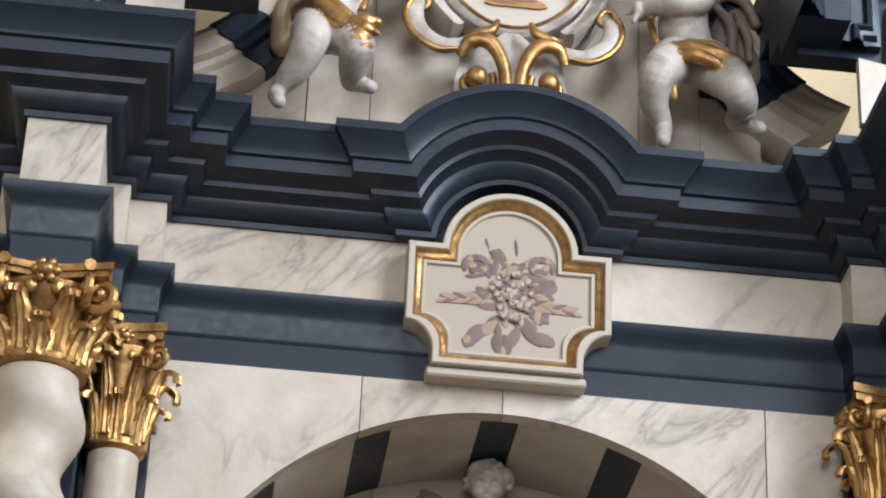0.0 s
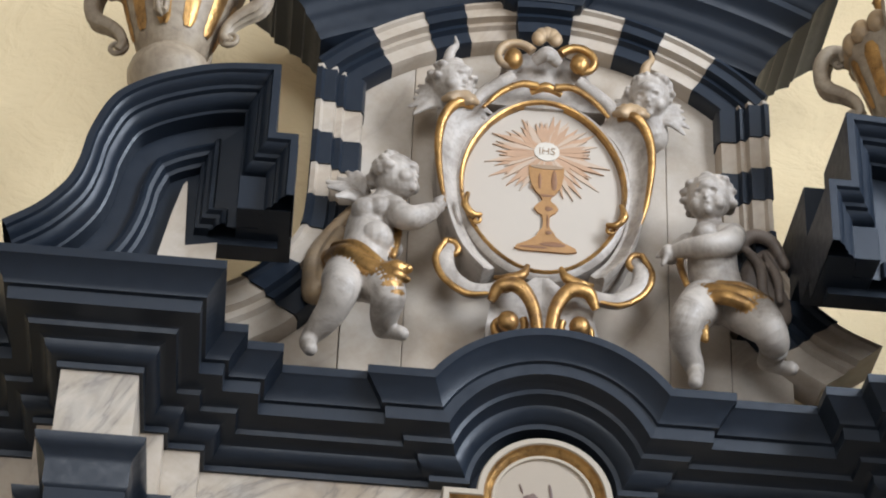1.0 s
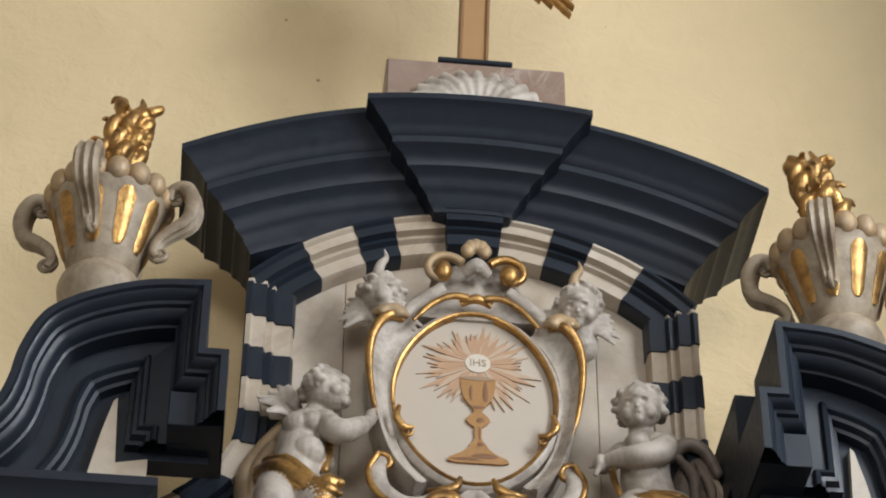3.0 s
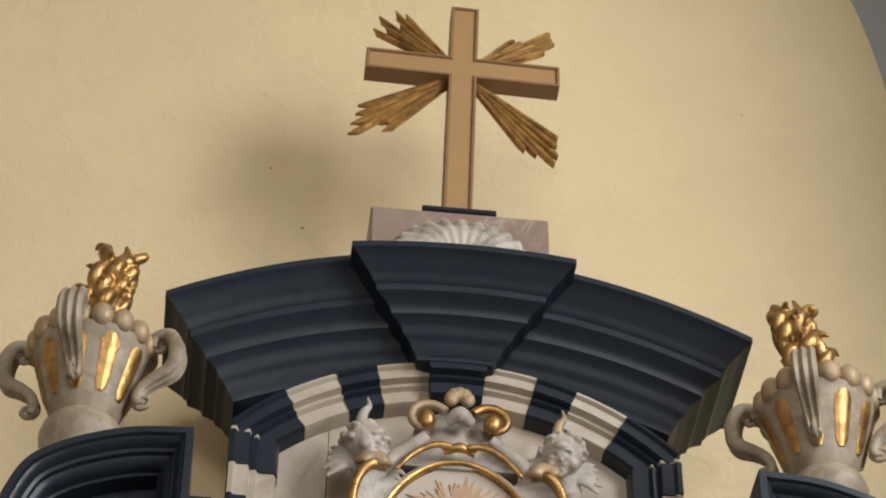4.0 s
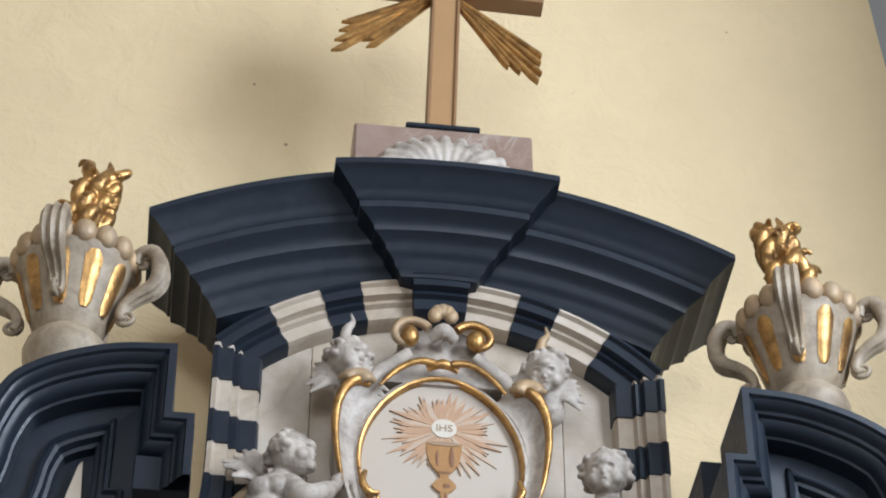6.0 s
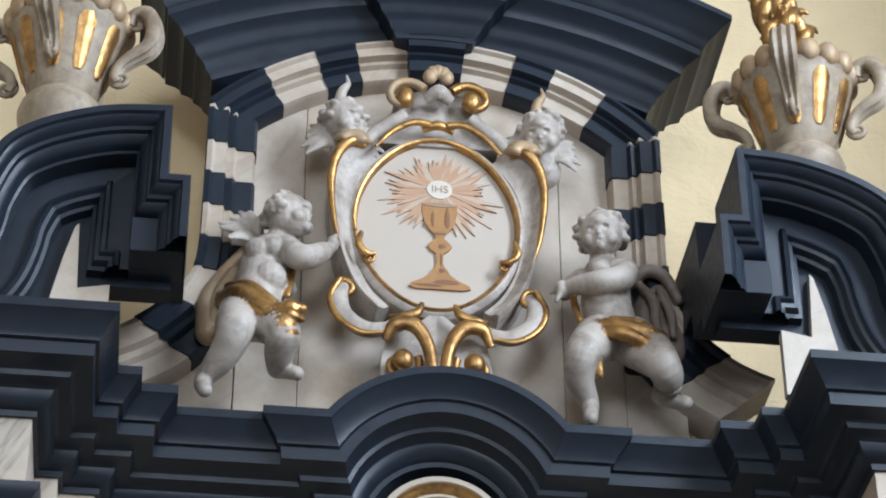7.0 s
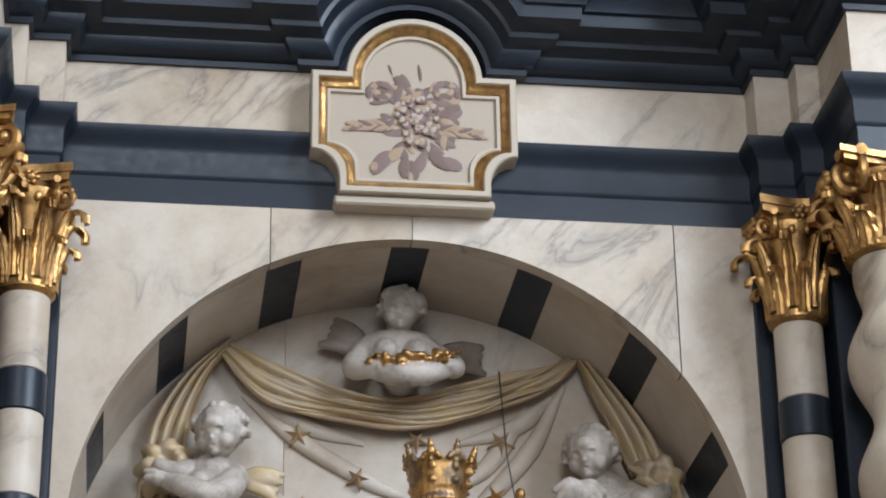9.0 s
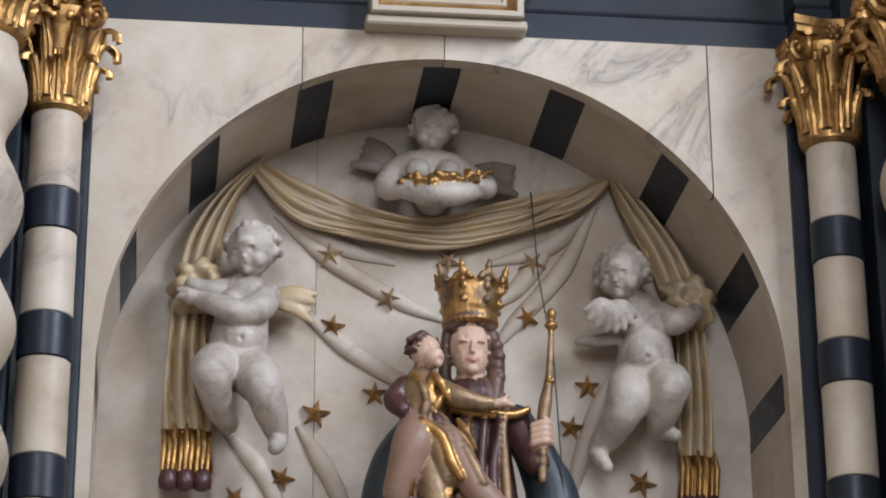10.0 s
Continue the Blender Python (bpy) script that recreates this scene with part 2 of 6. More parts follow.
def smooth_path(pts, n=8):
    """A Catmull-Rom line through points of any dimension."""
    p = [Vector(q) for q in pts]
    p = [2 * p[0] - p[1], *p, 2 * p[-1] - p[-2]]
    out = []
    for i in range(1, len(p) - 2):
        for k in range(n):
            t = k / n
            out.append(0.5 * (2 * p[i] + (p[i + 1] - p[i - 1]) * t + (2 * p[i - 1] - 5 * p[i] + 4 * p[i + 1] - p[i + 2]) * t * t
                              + (3 * p[i] - p[i - 1] - 3 * p[i + 1] + p[i + 2]) * t ** 3))
    out.append(p[-2])
    return out


def tube(bm, pts, radii, seg=8, flat=1.0):
    """A round bar along a line; flat squeezes it in depth."""
    pts = [Vector(p) for p in pts]
    if not isinstance(radii, (list, tuple)):
        radii = [radii] * len(pts)
    rows, up = [], None
    for i, p in enumerate(pts):
        d = (pts[min(i + 1, len(pts) - 1)] - pts[max(i - 1, 0)]).normalized()
        side = d.cross(Vector((0, 1, 0)))
        if side.length < 0.2:
            side = d.cross(Vector((0, 0, 1)))
        side.normalize()
        other = side.cross(d).normalized()
        r = radii[min(int(i * len(radii) / len(pts)), len(radii) - 1)] if len(radii) != len(pts) else radii[i]
        rows.append([p + side * (r * math.cos(2 * math.pi * k / seg)) + other * (r * flat * math.sin(2 * math.pi * k / seg)) for k in range(seg)])
    vs = grid(bm, rows, close_v=True)
    cap(bm, vs[0])
    cap(bm, vs[-1][::-1])
    return bm


def taper(n, *values):
    """n radii that run through the values."""
    return [float(np.interp(k / max(n - 1, 1), np.linspace(0, 1, len(values)), values)) for k in range(n)]


DENTS = []  # hollows still to be cut: centre, radius, push


def sculpture(name, blobs, mats, voxel, parent=None, smooth_steps=2):
    """One carved mesh: the blobs (a function that fills a bmesh, and a material's index) melted together."""
    bm = bmesh.new()
    kinds = []
    for fill, k in blobs:
        before = len(bm.verts)
        fill(bm)
        bm.verts.ensure_lookup_table()
        kinds += [k] * (len(bm.verts) - before)
    bm.verts.index_update()
    tree = KDTree(len(bm.verts))
    for v, k in zip(bm.verts, kinds):
        tree.insert(v.co, v.index)
    tree.balance()
    bmesh.ops.recalc_face_normals(bm, faces=bm.faces)
    me = bpy.data.meshes.new(name + "_raw")
    bm.to_mesh(me)
    bm.free()
    raw = new(name + "_raw", me)
    mod = raw.modifiers.new("melt", "REMESH")
    mod.mode, mod.voxel_size, mod.use_smooth_shade = "VOXEL", voxel, True
    if smooth_steps:
        sm = raw.modifiers.new("soften", "SMOOTH")
        sm.iterations, sm.factor = smooth_steps, 0.5
    dg = bpy.context.evaluated_depsgraph_get()
    done = bpy.data.meshes.new_from_object(raw.evaluated_get(dg))
    bpy.data.objects.remove(raw)
    bpy.data.meshes.remove(me)
    done.name = name
    done.materials.clear()
    for m in mats:
        done.materials.append(m)
    if len(mats) > 1:
        for f in done.polygons:
            f.material_index = kinds[tree.find(f.center)[1]]
    for c, r, push in DENTS:
        for v in done.vertices:
            d = (v.co - c).length / r
            if d < 1:
                v.co += push * (1 - d * d) ** 2
    DENTS.clear()
    for f in done.polygons:
        f.use_smooth = True
    ob = new(name, done)
    if parent:
        ob.parent = parent
    return ob


# ================= the room =================
wall = tagged(mesh_object("wall_north", boxed(-6.2, 4.8, 0.62, 0.92, 0, 12.5, 0), PLASTER), "ochre plastered chapel wall behind the altar", "wall", kind="structure")
tagged(mesh_object("wall_west", boxed(-6.5, -6.2, -15, 0.92, 0, 12.5, 0), ROOM), "plain pale plastered side wall", "wall", kind="structure")
bm = bmesh.new()
box(bm, 4.6, 4.9, -15, -6.4, 0, 12.5)
box(bm, 4.6, 4.9, -4.0, 0.62, 0, 12.5)
box(bm, 4.6, 4.9, -6.4, -4.0, 0, 6.0)
box(bm, 4.6, 4.9, -6.4, -4.0, 10.8, 12.5)
tagged(mesh_object("wall_east", bm, ROOM), "pale plastered side wall with a tall window opening", "wall", kind="structure")
tagged(mesh_object("wall_south", boxed(-6.5, 4.9, -15.3, -15, 0, 12.5, 0), ROOM), "plain pale plastered end wall", "wall", kind="structure")
tagged(mesh_object("floor", boxed(-6.5, 4.9, -15.3, 0.92, -0.2, 0, 0), FLOOR), "grey stone church floor", "floor", kind="structure")
tagged(mesh_object("ceiling", boxed(-6.5, 4.9, -15.3, 0.92, 12.5, 12.8, 0), ROOM), "plain pale plastered ceiling", "ceiling", kind="structure")

# a moulded vault rib that springs from the wall beside the altar
# its low start and deep far side are unseen, added to shade the wall
rib = smooth_path([(2.24, 6.9), (2.18, 8.0), (2.09, 8.8), (2.03, 9.5), (1.99, 10.0), (1.90, 10.5), (1.77, 11.0), (1.5, 11.6), (1.1, 12.2)], 6)
bm = bmesh.new()
sec = [(0.0, 0.62), (0.02, 0.605), (0.06, 0.585), (0.11, 0.55), (0.15, 0.50), (0.18, 0.44), (0.21, 0.36), (0.24, 0.26), (0.27, 0.22), (0.31, 0.10), (0.36, 0.02), (0.40, -0.14), (0.46, -0.22), (0.52, -0.42), (0.60, -0.62), (0.66, -1.85), (2.6, -1.95), (2.6, 0.62)]
rows = []
for p in rib:
    rows.append([(p[0] + o, y, p[1] + 0.25 * o) for o, y in sec])
grid(bm, rows)
tagged(mesh_object("vault_rib", bm, GREY_PLASTER), "grey-white plastered vault rib, with unseen depth added to shade the wall", "vault rib", kind="structure")

# ================= altar: entablature with breaks forward =================
altar = thing("altar_entablature", "black and white marble entablature breaking forward over columns", "entablature", kind="structure")

# the frieze line from the middle to the side: (x, y) runs, mirrored
HALF = [(0.345, -0.04), (0.345, 0.0), (1.067, 0.0), (1.067, -0.12), (1.178, -0.12), (1.178, -0.21), (1.25, -0.21), (1.25, -0.54),
        (1.477, -0.54), (1.477, -0.21), (1.56, -0.21), (1.56, 0.0), (1.75, 0.0)]


def offset_line(line, out):
    """A rectangular line of runs along x and y, moved outwards (to -y) by out."""
    res = []
    n = len(line)
    for i, (x, y) in enumerate(line):
        dx, dy = 0.0, 0.0
        for a, b in ((i - 1, i), (i, i + 1)):
            if a < 0 or b >= n:
                continue
            ax, ay = line[a]
            bx, by = line[b]
            if abs(ay - by) < 1e-6:
                dy = -out
            else:
                dx = -out if by < ay else out
        res.append((x + dx, y + dy))
    return res


def run(profile, side, line, start_x=None):
    """Sweeps a profile of (out, z) along a line; start_x: where each level starts in the middle."""
    bm = bmesh.new()
    rows = []
    for k, (o, z) in enumerate(profile):
        if start_x is None:
            pts = offset_line(line, o)
        else:
            pts = offset_line([(0.0, line[0][1]), *line], o)
            pts[0] = (start_x[k], pts[0][1])
        rows.append([(side * x, y, z) for x, y in pts])
    grid(bm, rows)
    return bm


Z_AB, Z_AT, Z_FT, Z_CT = 4.963, 5.206, 5.436, 5.707
ARCHITRAVE = [(-0.08, Z_AB), (0.0, Z_AB), (0.0, 5.045), (0.004, 5.05), (0.008, 5.06), (0.008, 5.128), (0.014, 5.145), (0.028, 5.165), (0.040, 5.18), (0.045, 5.204), (-0.08, 5.206)]
CORNICE = [(-0.1, Z_FT), (0.012, Z_FT), (0.014, 5.455), (0.03, 5.462), (0.05, 5.485), (0.055, 5.505), (0.074, 5.516), (0.10, 5.523), (0.105, 5.538), (0.118, 5.546),
           (0.140, 5.553), (0.165, 5.560), (0.168, 5.60), (0.18, 5.605), (0.185, 5.62), (0.2, 5.64), (0.222, 5.672), (0.23, 5.678), (0.23, Z_CT), (-0.4, Z_CT + 0.004)]
ARC_Z = 5.422
ARC_R = [float(np.interp(z, [Z_FT, Z_CT], [0.232, 0.471])) for o, z in CORNICE]
ARC_START = [math.sqrt(max(r * r - (z - ARC_Z) ** 2, 0.0)) for r, (o, z) in zip(ARC_R, CORNICE)]
for side in (-1, 1):
    part("architrave", run(ARCHITRAVE, side, [(0.0, 0.0), *HALF[2:]]), BLACK, altar, "polished black marble")
    bm = run([(0.0, Z_AT), (0.0, Z_FT)], side, [(0.0, 0.0), *HALF[2:]])
    part("frieze", bm, WHITE, altar, "white veined marble")
    part("cornice", run(CORNICE, side, HALF, ARC_START), BLACK, altar, "polished black marble")
bm = bmesh.new()
rows = []
for (o, z), r in zip(CORNICE, ARC_R):
    a0 = math.asin((z - ARC_Z) / r)
    rows.append([(r * math.cos(a), -0.04 - o, ARC_Z + r * math.sin(a)) for a in np.linspace(a0, math.pi - a0, 41)])
grid(bm, rows)
part("arched_cornice", bm, BLACK, altar, "black marble cornice arched over the panel")
# the solid core behind
part("core", boxed(-1.74, 1.74, 0.075, 0.6, 4.98, 5.70, 0), BLACK, altar)

# ================= altar: lower order =================
ARCH_R, ARCH_C = 1.005, 3.87


def arch_z(x):
    return ARCH_C + math.sqrt(max(ARCH_R ** 2 - x * x, 0.0))


niche_wall = thing("niche_wall", "white veined marble slabs round the arched niche", "wall", kind="structure")
JOINTS = [(-1.045, -0.432), (-0.429, -0.002), (0.001, 0.808), (0.812, 1.045)]
for xa, xb in JOINTS:
    pts = [(xa, Z_AB - 0.001), (xb, Z_AB - 0.001)]
    if xb > ARCH_R:
        pts += [(xb, 2.9), (ARCH_R, 2.9), (ARCH_R, ARCH_C)]
    for x in np.linspace(min(xb, ARCH_R - 0.001), max(xa, -ARCH_R + 0.001), 26):
        pts.append((float(x), arch_z(x)))
    if xa < -ARCH_R:
        pts += [(-ARCH_R, ARCH_C), (-ARCH_R, 2.9), (xa, 2.9)]
    bm = prism(bmesh.new(), pts, 0.0, 0.055)
    part("slab", bm, WHITE, niche_wall)

intrados = thing("niche_intrados", "niche arch soffit of pale stone with black marble blocks", "arch", kind="structure")
NICHE_D = 0.5


def ring_block(a0, a1, r0, r1, y0, y1, zc, n=6):
    """A block of an arch, angles from the crown in degrees."""
    bm = bmesh.new()
    rows = []
    for a in np.linspace(radians(a0), radians(a1), n):
        rows.append([(r * math.sin(a), y, zc + r * math.cos(a)) for r, y in ((r0, y0), (r0, y1), (r1, y1), (r1, y0))])
    vs = grid(bm, rows, close_v=True)
    cap(bm, vs[0])
    cap(bm, vs[-1][::-1])
    return bm


HB = 3.3
CENTRES = [-90, -67.5, -45, -22.5, 0, 22.5, 45, 67.5, 90]
for c in CENTRES:
    part("black_block", ring_block(c - HB, c + HB, ARCH_R + 0.002, ARCH_R + 0.12, 0.056, NICHE_D, ARCH_C), BLACK, intrados, "black marble block")
for a, b in zip(CENTRES[:-1], CENTRES[1:]):
    part("pale_block", ring_block(a + HB + 0.05, b - HB - 0.05, ARCH_R, ARCH_R + 0.12, 0.056, NICHE_D, ARCH_C), WHITE_PLAIN, intrados)
for s in (-1, 1):
    for z0, z1, m in ((2.9, 3.40, WHITE_PLAIN), (3.405, 3.515, BLACK), (3.52, 3.808, WHITE_PLAIN)):
        part("pale_block" if m is WHITE_PLAIN else "black_block", boxed(s * ARCH_R, s * (ARCH_R + 0.12), 0.056, NICHE_D, z0, z1, 0.0), m, intrados)

niche_back = thing("niche_back", "pale marble back wall of the niche", "wall", kind="structure")
for xa, xb, za, zb in ((-1.13, -0.3505, 2.9, 5.02), (-0.35, 1.13, 2.9, 5.02)):
    part("slab", boxed(xa, xb, NICHE_D, NICHE_D + 0.08, za, zb, 0.002), WHITE_PLAIN, niche_back)

base = thing("altar_base", "plain marble base that carries the altar", "altar base", kind="structure")
part("plinth_block", boxed(-1.85, 1.85, -0.75, 0.62, 0.0, 2.9, 0.01), WHITE_PLAIN, base)
for s in (-1, 1):
    part("back_pier", boxed(s * 1.046, s * 1.74, -0.02, 0.6, 2.9, 4.962, 0.004), BLACK, base, "black marble pier")
    part("back_pilaster", boxed(s * 1.24, s * 1.50, -0.2, -0.022, 2.9, 4.962, 0.006), BLACK, base, "black marble pilaster")


# ---- gilded composite capitals ----
def leaf(bm, cx, cy, ang, r0, z0, height, lean, width):
    """A curled acanthus leaf that leans out from the bell."""
    d = Vector((math.cos(ang), math.sin(ang), 0))
    s = Vector((-math.sin(ang), math.cos(ang), 0))
    rows = []
    curl = 0.15 * height
    for k in range(15):
        t = k / 14
        rise = min(t / 0.7, 1.0)
        a = max(t - 0.7, 0.0) / 0.3 * 3.5
        out = r0 + 0.006 + lean * 0.55 * rise ** 2 + curl * (1 - math.cos(a))
        z = z0 + 0.86 * height * rise + curl * math.sin(a)
        w = width * (1.08 - 0.40 * t) * (0.76 + 0.24 * abs(math.cos(3.5 * math.pi * t)))
        mid = Vector((cx, cy, z)) + d * out
        rows.append([mid + s * (w * u) + d * (width * (0.34 * (1 - u * u) + 0.09 * math.cos(u * 3 * math.pi))) for u in (-1, -0.83, -0.67, -0.5, -0.33, -0.17, 0, 0.17, 0.33, 0.5, 0.67, 0.83, 1)])
    back = [[p - d * 0.010 for p in r] for r in rows]
    a = grid(bm, rows)
    b = grid(bm, [r[::-1] for r in back])
    for i in range(len(rows) - 1):
        cap(bm, [a[i][0], a[i + 1][0], b[i + 1][-1], b[i][-1]])
        cap(bm, [a[i + 1][-1], a[i][-1], b[i][0], b[i + 1][0]])
    cap(bm, [*a[-1], *b[-1]])


def spiral(bm, centre, ux, uz, r, turns=1.6, thick=0.02, start=0.0, flat=1.0):
    c, ux, uz = Vector(centre), Vector(ux), Vector(uz)
    n = 26
    pts = [c + (ux * math.cos(start + 2 * math.pi * turns * k / n) + uz * math.sin(start + 2 * math.pi * turns * k / n)) * (r * (1 - 0.82 * k / n)) for k in range(n + 1)]
    tube(bm, pts, taper(n + 1, thick, thick * 0.8, thick * 0.55), 7, flat)
    ball(bm, c, r * 0.30)


def capital(cx, cy, z0, z1, r):
    ob = thing("capital", "gilded composite capital with volutes and acanthus leaves", "capital", "capitals of the altar")
    h = z1 - z0
    bm = bmesh.new()
    lathe(bm, [(r * 0.9, 0), (r * 1.12, 0.012), (r * 1.16, 0.03), (r * 1.02, 0.05), (r * 0.96, 0.06), (r * 0.98, h * 0.4), (r * 1.12, h * 0.62), (r * 1.4, h * 0.72), (r * 1.45, h * 0.80), (r * 1.2, h * 0.88)], (cx, cy, z0), 28)
    part("bell", bm, GOLD, ob)
    for row, (zz, hh, ln, off) in enumerate(((0.05, 0.36, 0.30, 0), (0.10, 0.56, 0.46, 0.5))):
        for k in range(8):
            bm = bmesh.new()
            leaf(bm, cx, cy, 2 * math.pi * (k + off) / 8, r * 1.0, z0 + zz * h, hh * h, ln * r * 1.6, r * 0.32)
            part("acanthus_leaf", bm, GOLD, ob)
    for k in range(4):
        a = math.pi / 4 + k * math.pi / 2
        d = Vector((math.cos(a), math.sin(a), 0))
        for sgn in (-1, 1):
            bm = bmesh.new()
            turned = Vector((math.cos(a + sgn * 0.55), math.sin(a + sgn * 0.55), 0))
            spiral(bm, Vector((cx, cy, z0 + h * 0.76)) + d * (r * 1.55) + Vector((-d.y, d.x, 0)) * (sgn * r * 0.22), turned, (0, 0, 1), r * 0.55, 1.6, r * 0.15, 1.2)
            part("volute", bm, GOLD, ob)
        bm = bmesh.new()
        m = Vector((math.cos(k * math.pi / 2), math.sin(k * math.pi / 2), 0))
        p = Vector((cx, cy, z0 + h * 0.86)) + m * (r * 1.48)
        ball(bm, p, r * 0.24, (1, 1, 0.8))
        for q in range(6):
            ball(bm, p + Vector((-m.y, m.x, 0)) * (r * 0.24 * math.cos(q * math.pi / 3)) + Vector((0, 0, r * 0.22 * math.sin(q * math.pi / 3))), r * 0.13)
        part("flower", bm, GOLD, ob)
    # egg ring
    for k in range(14):
        a = 2 * math.pi * k / 14
        bm = bmesh.new()
        ball(bm, (cx + r * 1.36 * math.cos(a), cy + r * 1.36 * math.sin(a), z0 + h * 0.72), r * 0.17, (1, 1, 1.2), seg=8, rings=6)
        part("egg", bm, GOLD, ob)
    # abacus with hollow sides
    bm = bmesh.new()
    for za, zb, g in ((0.87, 0.93, 1.0), (0.93, 1.0, 1.08)):
        low = []
        for k in range(4):
            a = math.pi / 4 + k * math.pi / 2
            for f in np.linspace(0, 1, 7)[:-1]:
                p = Vector((math.cos(a), math.sin(a))).lerp(Vector((math.cos(a + math.pi / 2), math.sin(a + math.pi / 2))), f) * (r * 2.0 * g)
                p *= 1 - 0.22 * math.sin(f * math.pi)
                low.append((cx + p.x, cy + p.y))
        a = [bm.verts.new((x, y, z0 + za * h)) for x, y in low]
        b = [bm.verts.new((x, y, z0 + zb * h)) for x, y in low]
        cap(bm, a)
        cap(bm, b)
        for i in range(len(a)):
            cap(bm, [a[i], a[(i + 1) % len(a)], b[(i + 1) % len(a)], b[i]])
    part("abacus", bm, GOLD, ob)
    return ob


BANDS = [(4.568, 4.331, 0), (4.331, 4.206, 1), (4.206, 3.956, 0), (3.956, 3.826, 1), (3.826, 3.547, 0), (3.547, 3.42, 1), (3.42, 3.16, 0), (3.16, 3.03, 1), (3.03, 2.9, 0)]
for s in (-1, 1):
    cx, cy, r = s * 1.142, -0.13, 0.074
    col = thing("banded_column", "slim column banded in white and black marble", "column", "banded columns")
    for z1, z0, k in BANDS:
        rr = r * (1.05 if k else 1.0)
        bm = lathe(bmesh.new(), [(rr - 0.004, 0.0), (rr, 0.004), (rr, z1 - z0 - 0.004), (rr - 0.004, z1 - z0)], (cx, cy, z0), 30)
        part("black_drum" if k else "white_drum", bm, BLACK if k else WHITE, col)
    capital(cx, cy, 4.568, 4.96, 0.078)

    cx, cy = s * 1.364, -0.40
    col = thing("twisted_column", "twisted white marble column with spiral bulges", "column", "twisted columns")
    bm = bmesh.new()
    rows = []
    for k in range(90):
        z = 2.9 + (4.665 - 2.9) * k / 89
        fade = min(1.0, (4.665 - z) / 0.16)
        ph = 2 * math.pi * (z - 4.55) / 0.36 * s
        ox, oy = 0.030 * fade * math.cos(ph), 0.030 * fade * math.sin(ph)
        rr = 0.118 + 0.010 * fade
        rows.append([(cx + ox + rr * math.cos(a), cy + oy + rr * math.sin(a), z) for a in np.linspace(0, 2 * math.pi, 29)[:-1]])
    vs = grid(bm, rows, close_v=True)
    cap(bm, vs[0])
    cap(bm, vs[-1])
    part("shaft", bm, WHITE, col, smooth=60)
    capital(cx, cy, 4.665, 4.96, 0.122)

# ---- the shaped panel over the niche ----
panel = thing("painted_panel", "cream panel in a gilded moulded frame with a painted fruit bunch", "panel")


def panel_outline(g):
    """The outline, drawn in by g."""
    w, pts = 0.318 - g, []
    ax = 0.213 - g
    z_sh, z_mid, z_bot, xb = 5.402 - g, 5.128 + g * 0.7, 4.985 + g, 0.232 - g
    a0 = max(math.asin(min((z_sh - 5.388) / (0.213 - g), 1.0)), 0.0)
    for a in np.linspace(a0, math.pi - a0, 25):
        pts.append((ax * math.cos(a), 5.388 + (0.213 - g) * math.sin(a)))
    pts = [(w, z_sh), (pts[0][0], z_sh - 0.0005)] + pts + [(pts[-1][0], z_sh - 0.0005), (-w, z_sh), (-w, z_mid)]
    for a in np.linspace(0, math.pi / 2, 7)[1:]:
        pts.append((-w + (w - xb) * math.sin(a), z_mid - (z_mid - z_bot - 0.045) * (1 - math.cos(a))))
    pts += [(-xb, z_bot), (xb, z_bot)]
    for a in np.linspace(math.pi / 2, 0, 7)[:-1]:
        pts.append((w - (w - xb) * math.sin(a), z_mid - (z_mid - z_bot - 0.045) * (1 - math.cos(a))))
    pts.append((w, z_mid))
    return pts


def frame_ring(levels):
    bm = bmesh.new()
    grid(bm, [[(x, y, z) for x, z in panel_outline(g)] for g, y in levels], close_v=True)
    return bm


part("outer_frame", frame_ring([(0.0, 0.0), (0.0, -0.085), (0.004, -0.09), (0.020, -0.09), (0.023, -0.084)]), GREY_WHITE, panel, "off-white outer fillet")
part("gilt_cove", frame_ring([(0.023, -0.084), (0.027, -0.077), (0.034, -0.070), (0.043, -0.066), (0.048, -0.058)]), GOLD, panel, "gilded cove")
part("inner_fillet", frame_ring([(0.048, -0.058), (0.052, -0.062), (0.060, -0.062), (0.063, -0.052)]), GREY_WHITE, panel)
part("ground", prism(bmesh.new(), panel_outline(0.058), -0.052, -0.02, (0.0, 5.27)), PANEL, panel, "cream painted ground")
part("foot_moulding", boxed(-0.245, 0.245, -0.070, 0.0, 4.954, 4.984, 0.006), GREY_WHITE, panel, "off-white foot moulding")


def dab(bm, x, z, w, h, rot, y):
    """A flat lick of paint, thinly raised."""
    n, rings = 14, []
    for g, dy in ((1.0, 0.0012), (0.82, 0.0005), (0.45, 0.0001)):
        ring = []
        for k in range(n):
            a = 2 * math.pi * k / n
            q = g * (1 + 0.07 * math.sin(3 * a + x * 90))
            u, v = w * q * math.cos(a), h * q * math.sin(a)
            ring.append((x + u * math.cos(rot) - v * math.sin(rot), y + dy, z + u * math.sin(rot) + v * math.cos(rot)))
        rings.append(ring)
    vs = grid(bm, rings, close_v=True)
    top = bm.verts.new((x, y, z))
    for k in range(n):
        cap(bm, [vs[-1][k], vs[-1][(k + 1) % n], top])
    bmesh.ops.recalc_face_normals(bm, faces=bm.faces)
    if sum((f.normal.y for f in bm.faces)) > 0:
        bmesh.ops.reverse_faces(bm, faces=bm.faces)


rng = random.Random(4)


def painted(name, mat, label, x, z, w, h, rot, y):
    bm = bmesh.new()
    dab(bm, x, z, w, h, rot, y)
    part(name, bm, mat, panel, label, smooth=80)


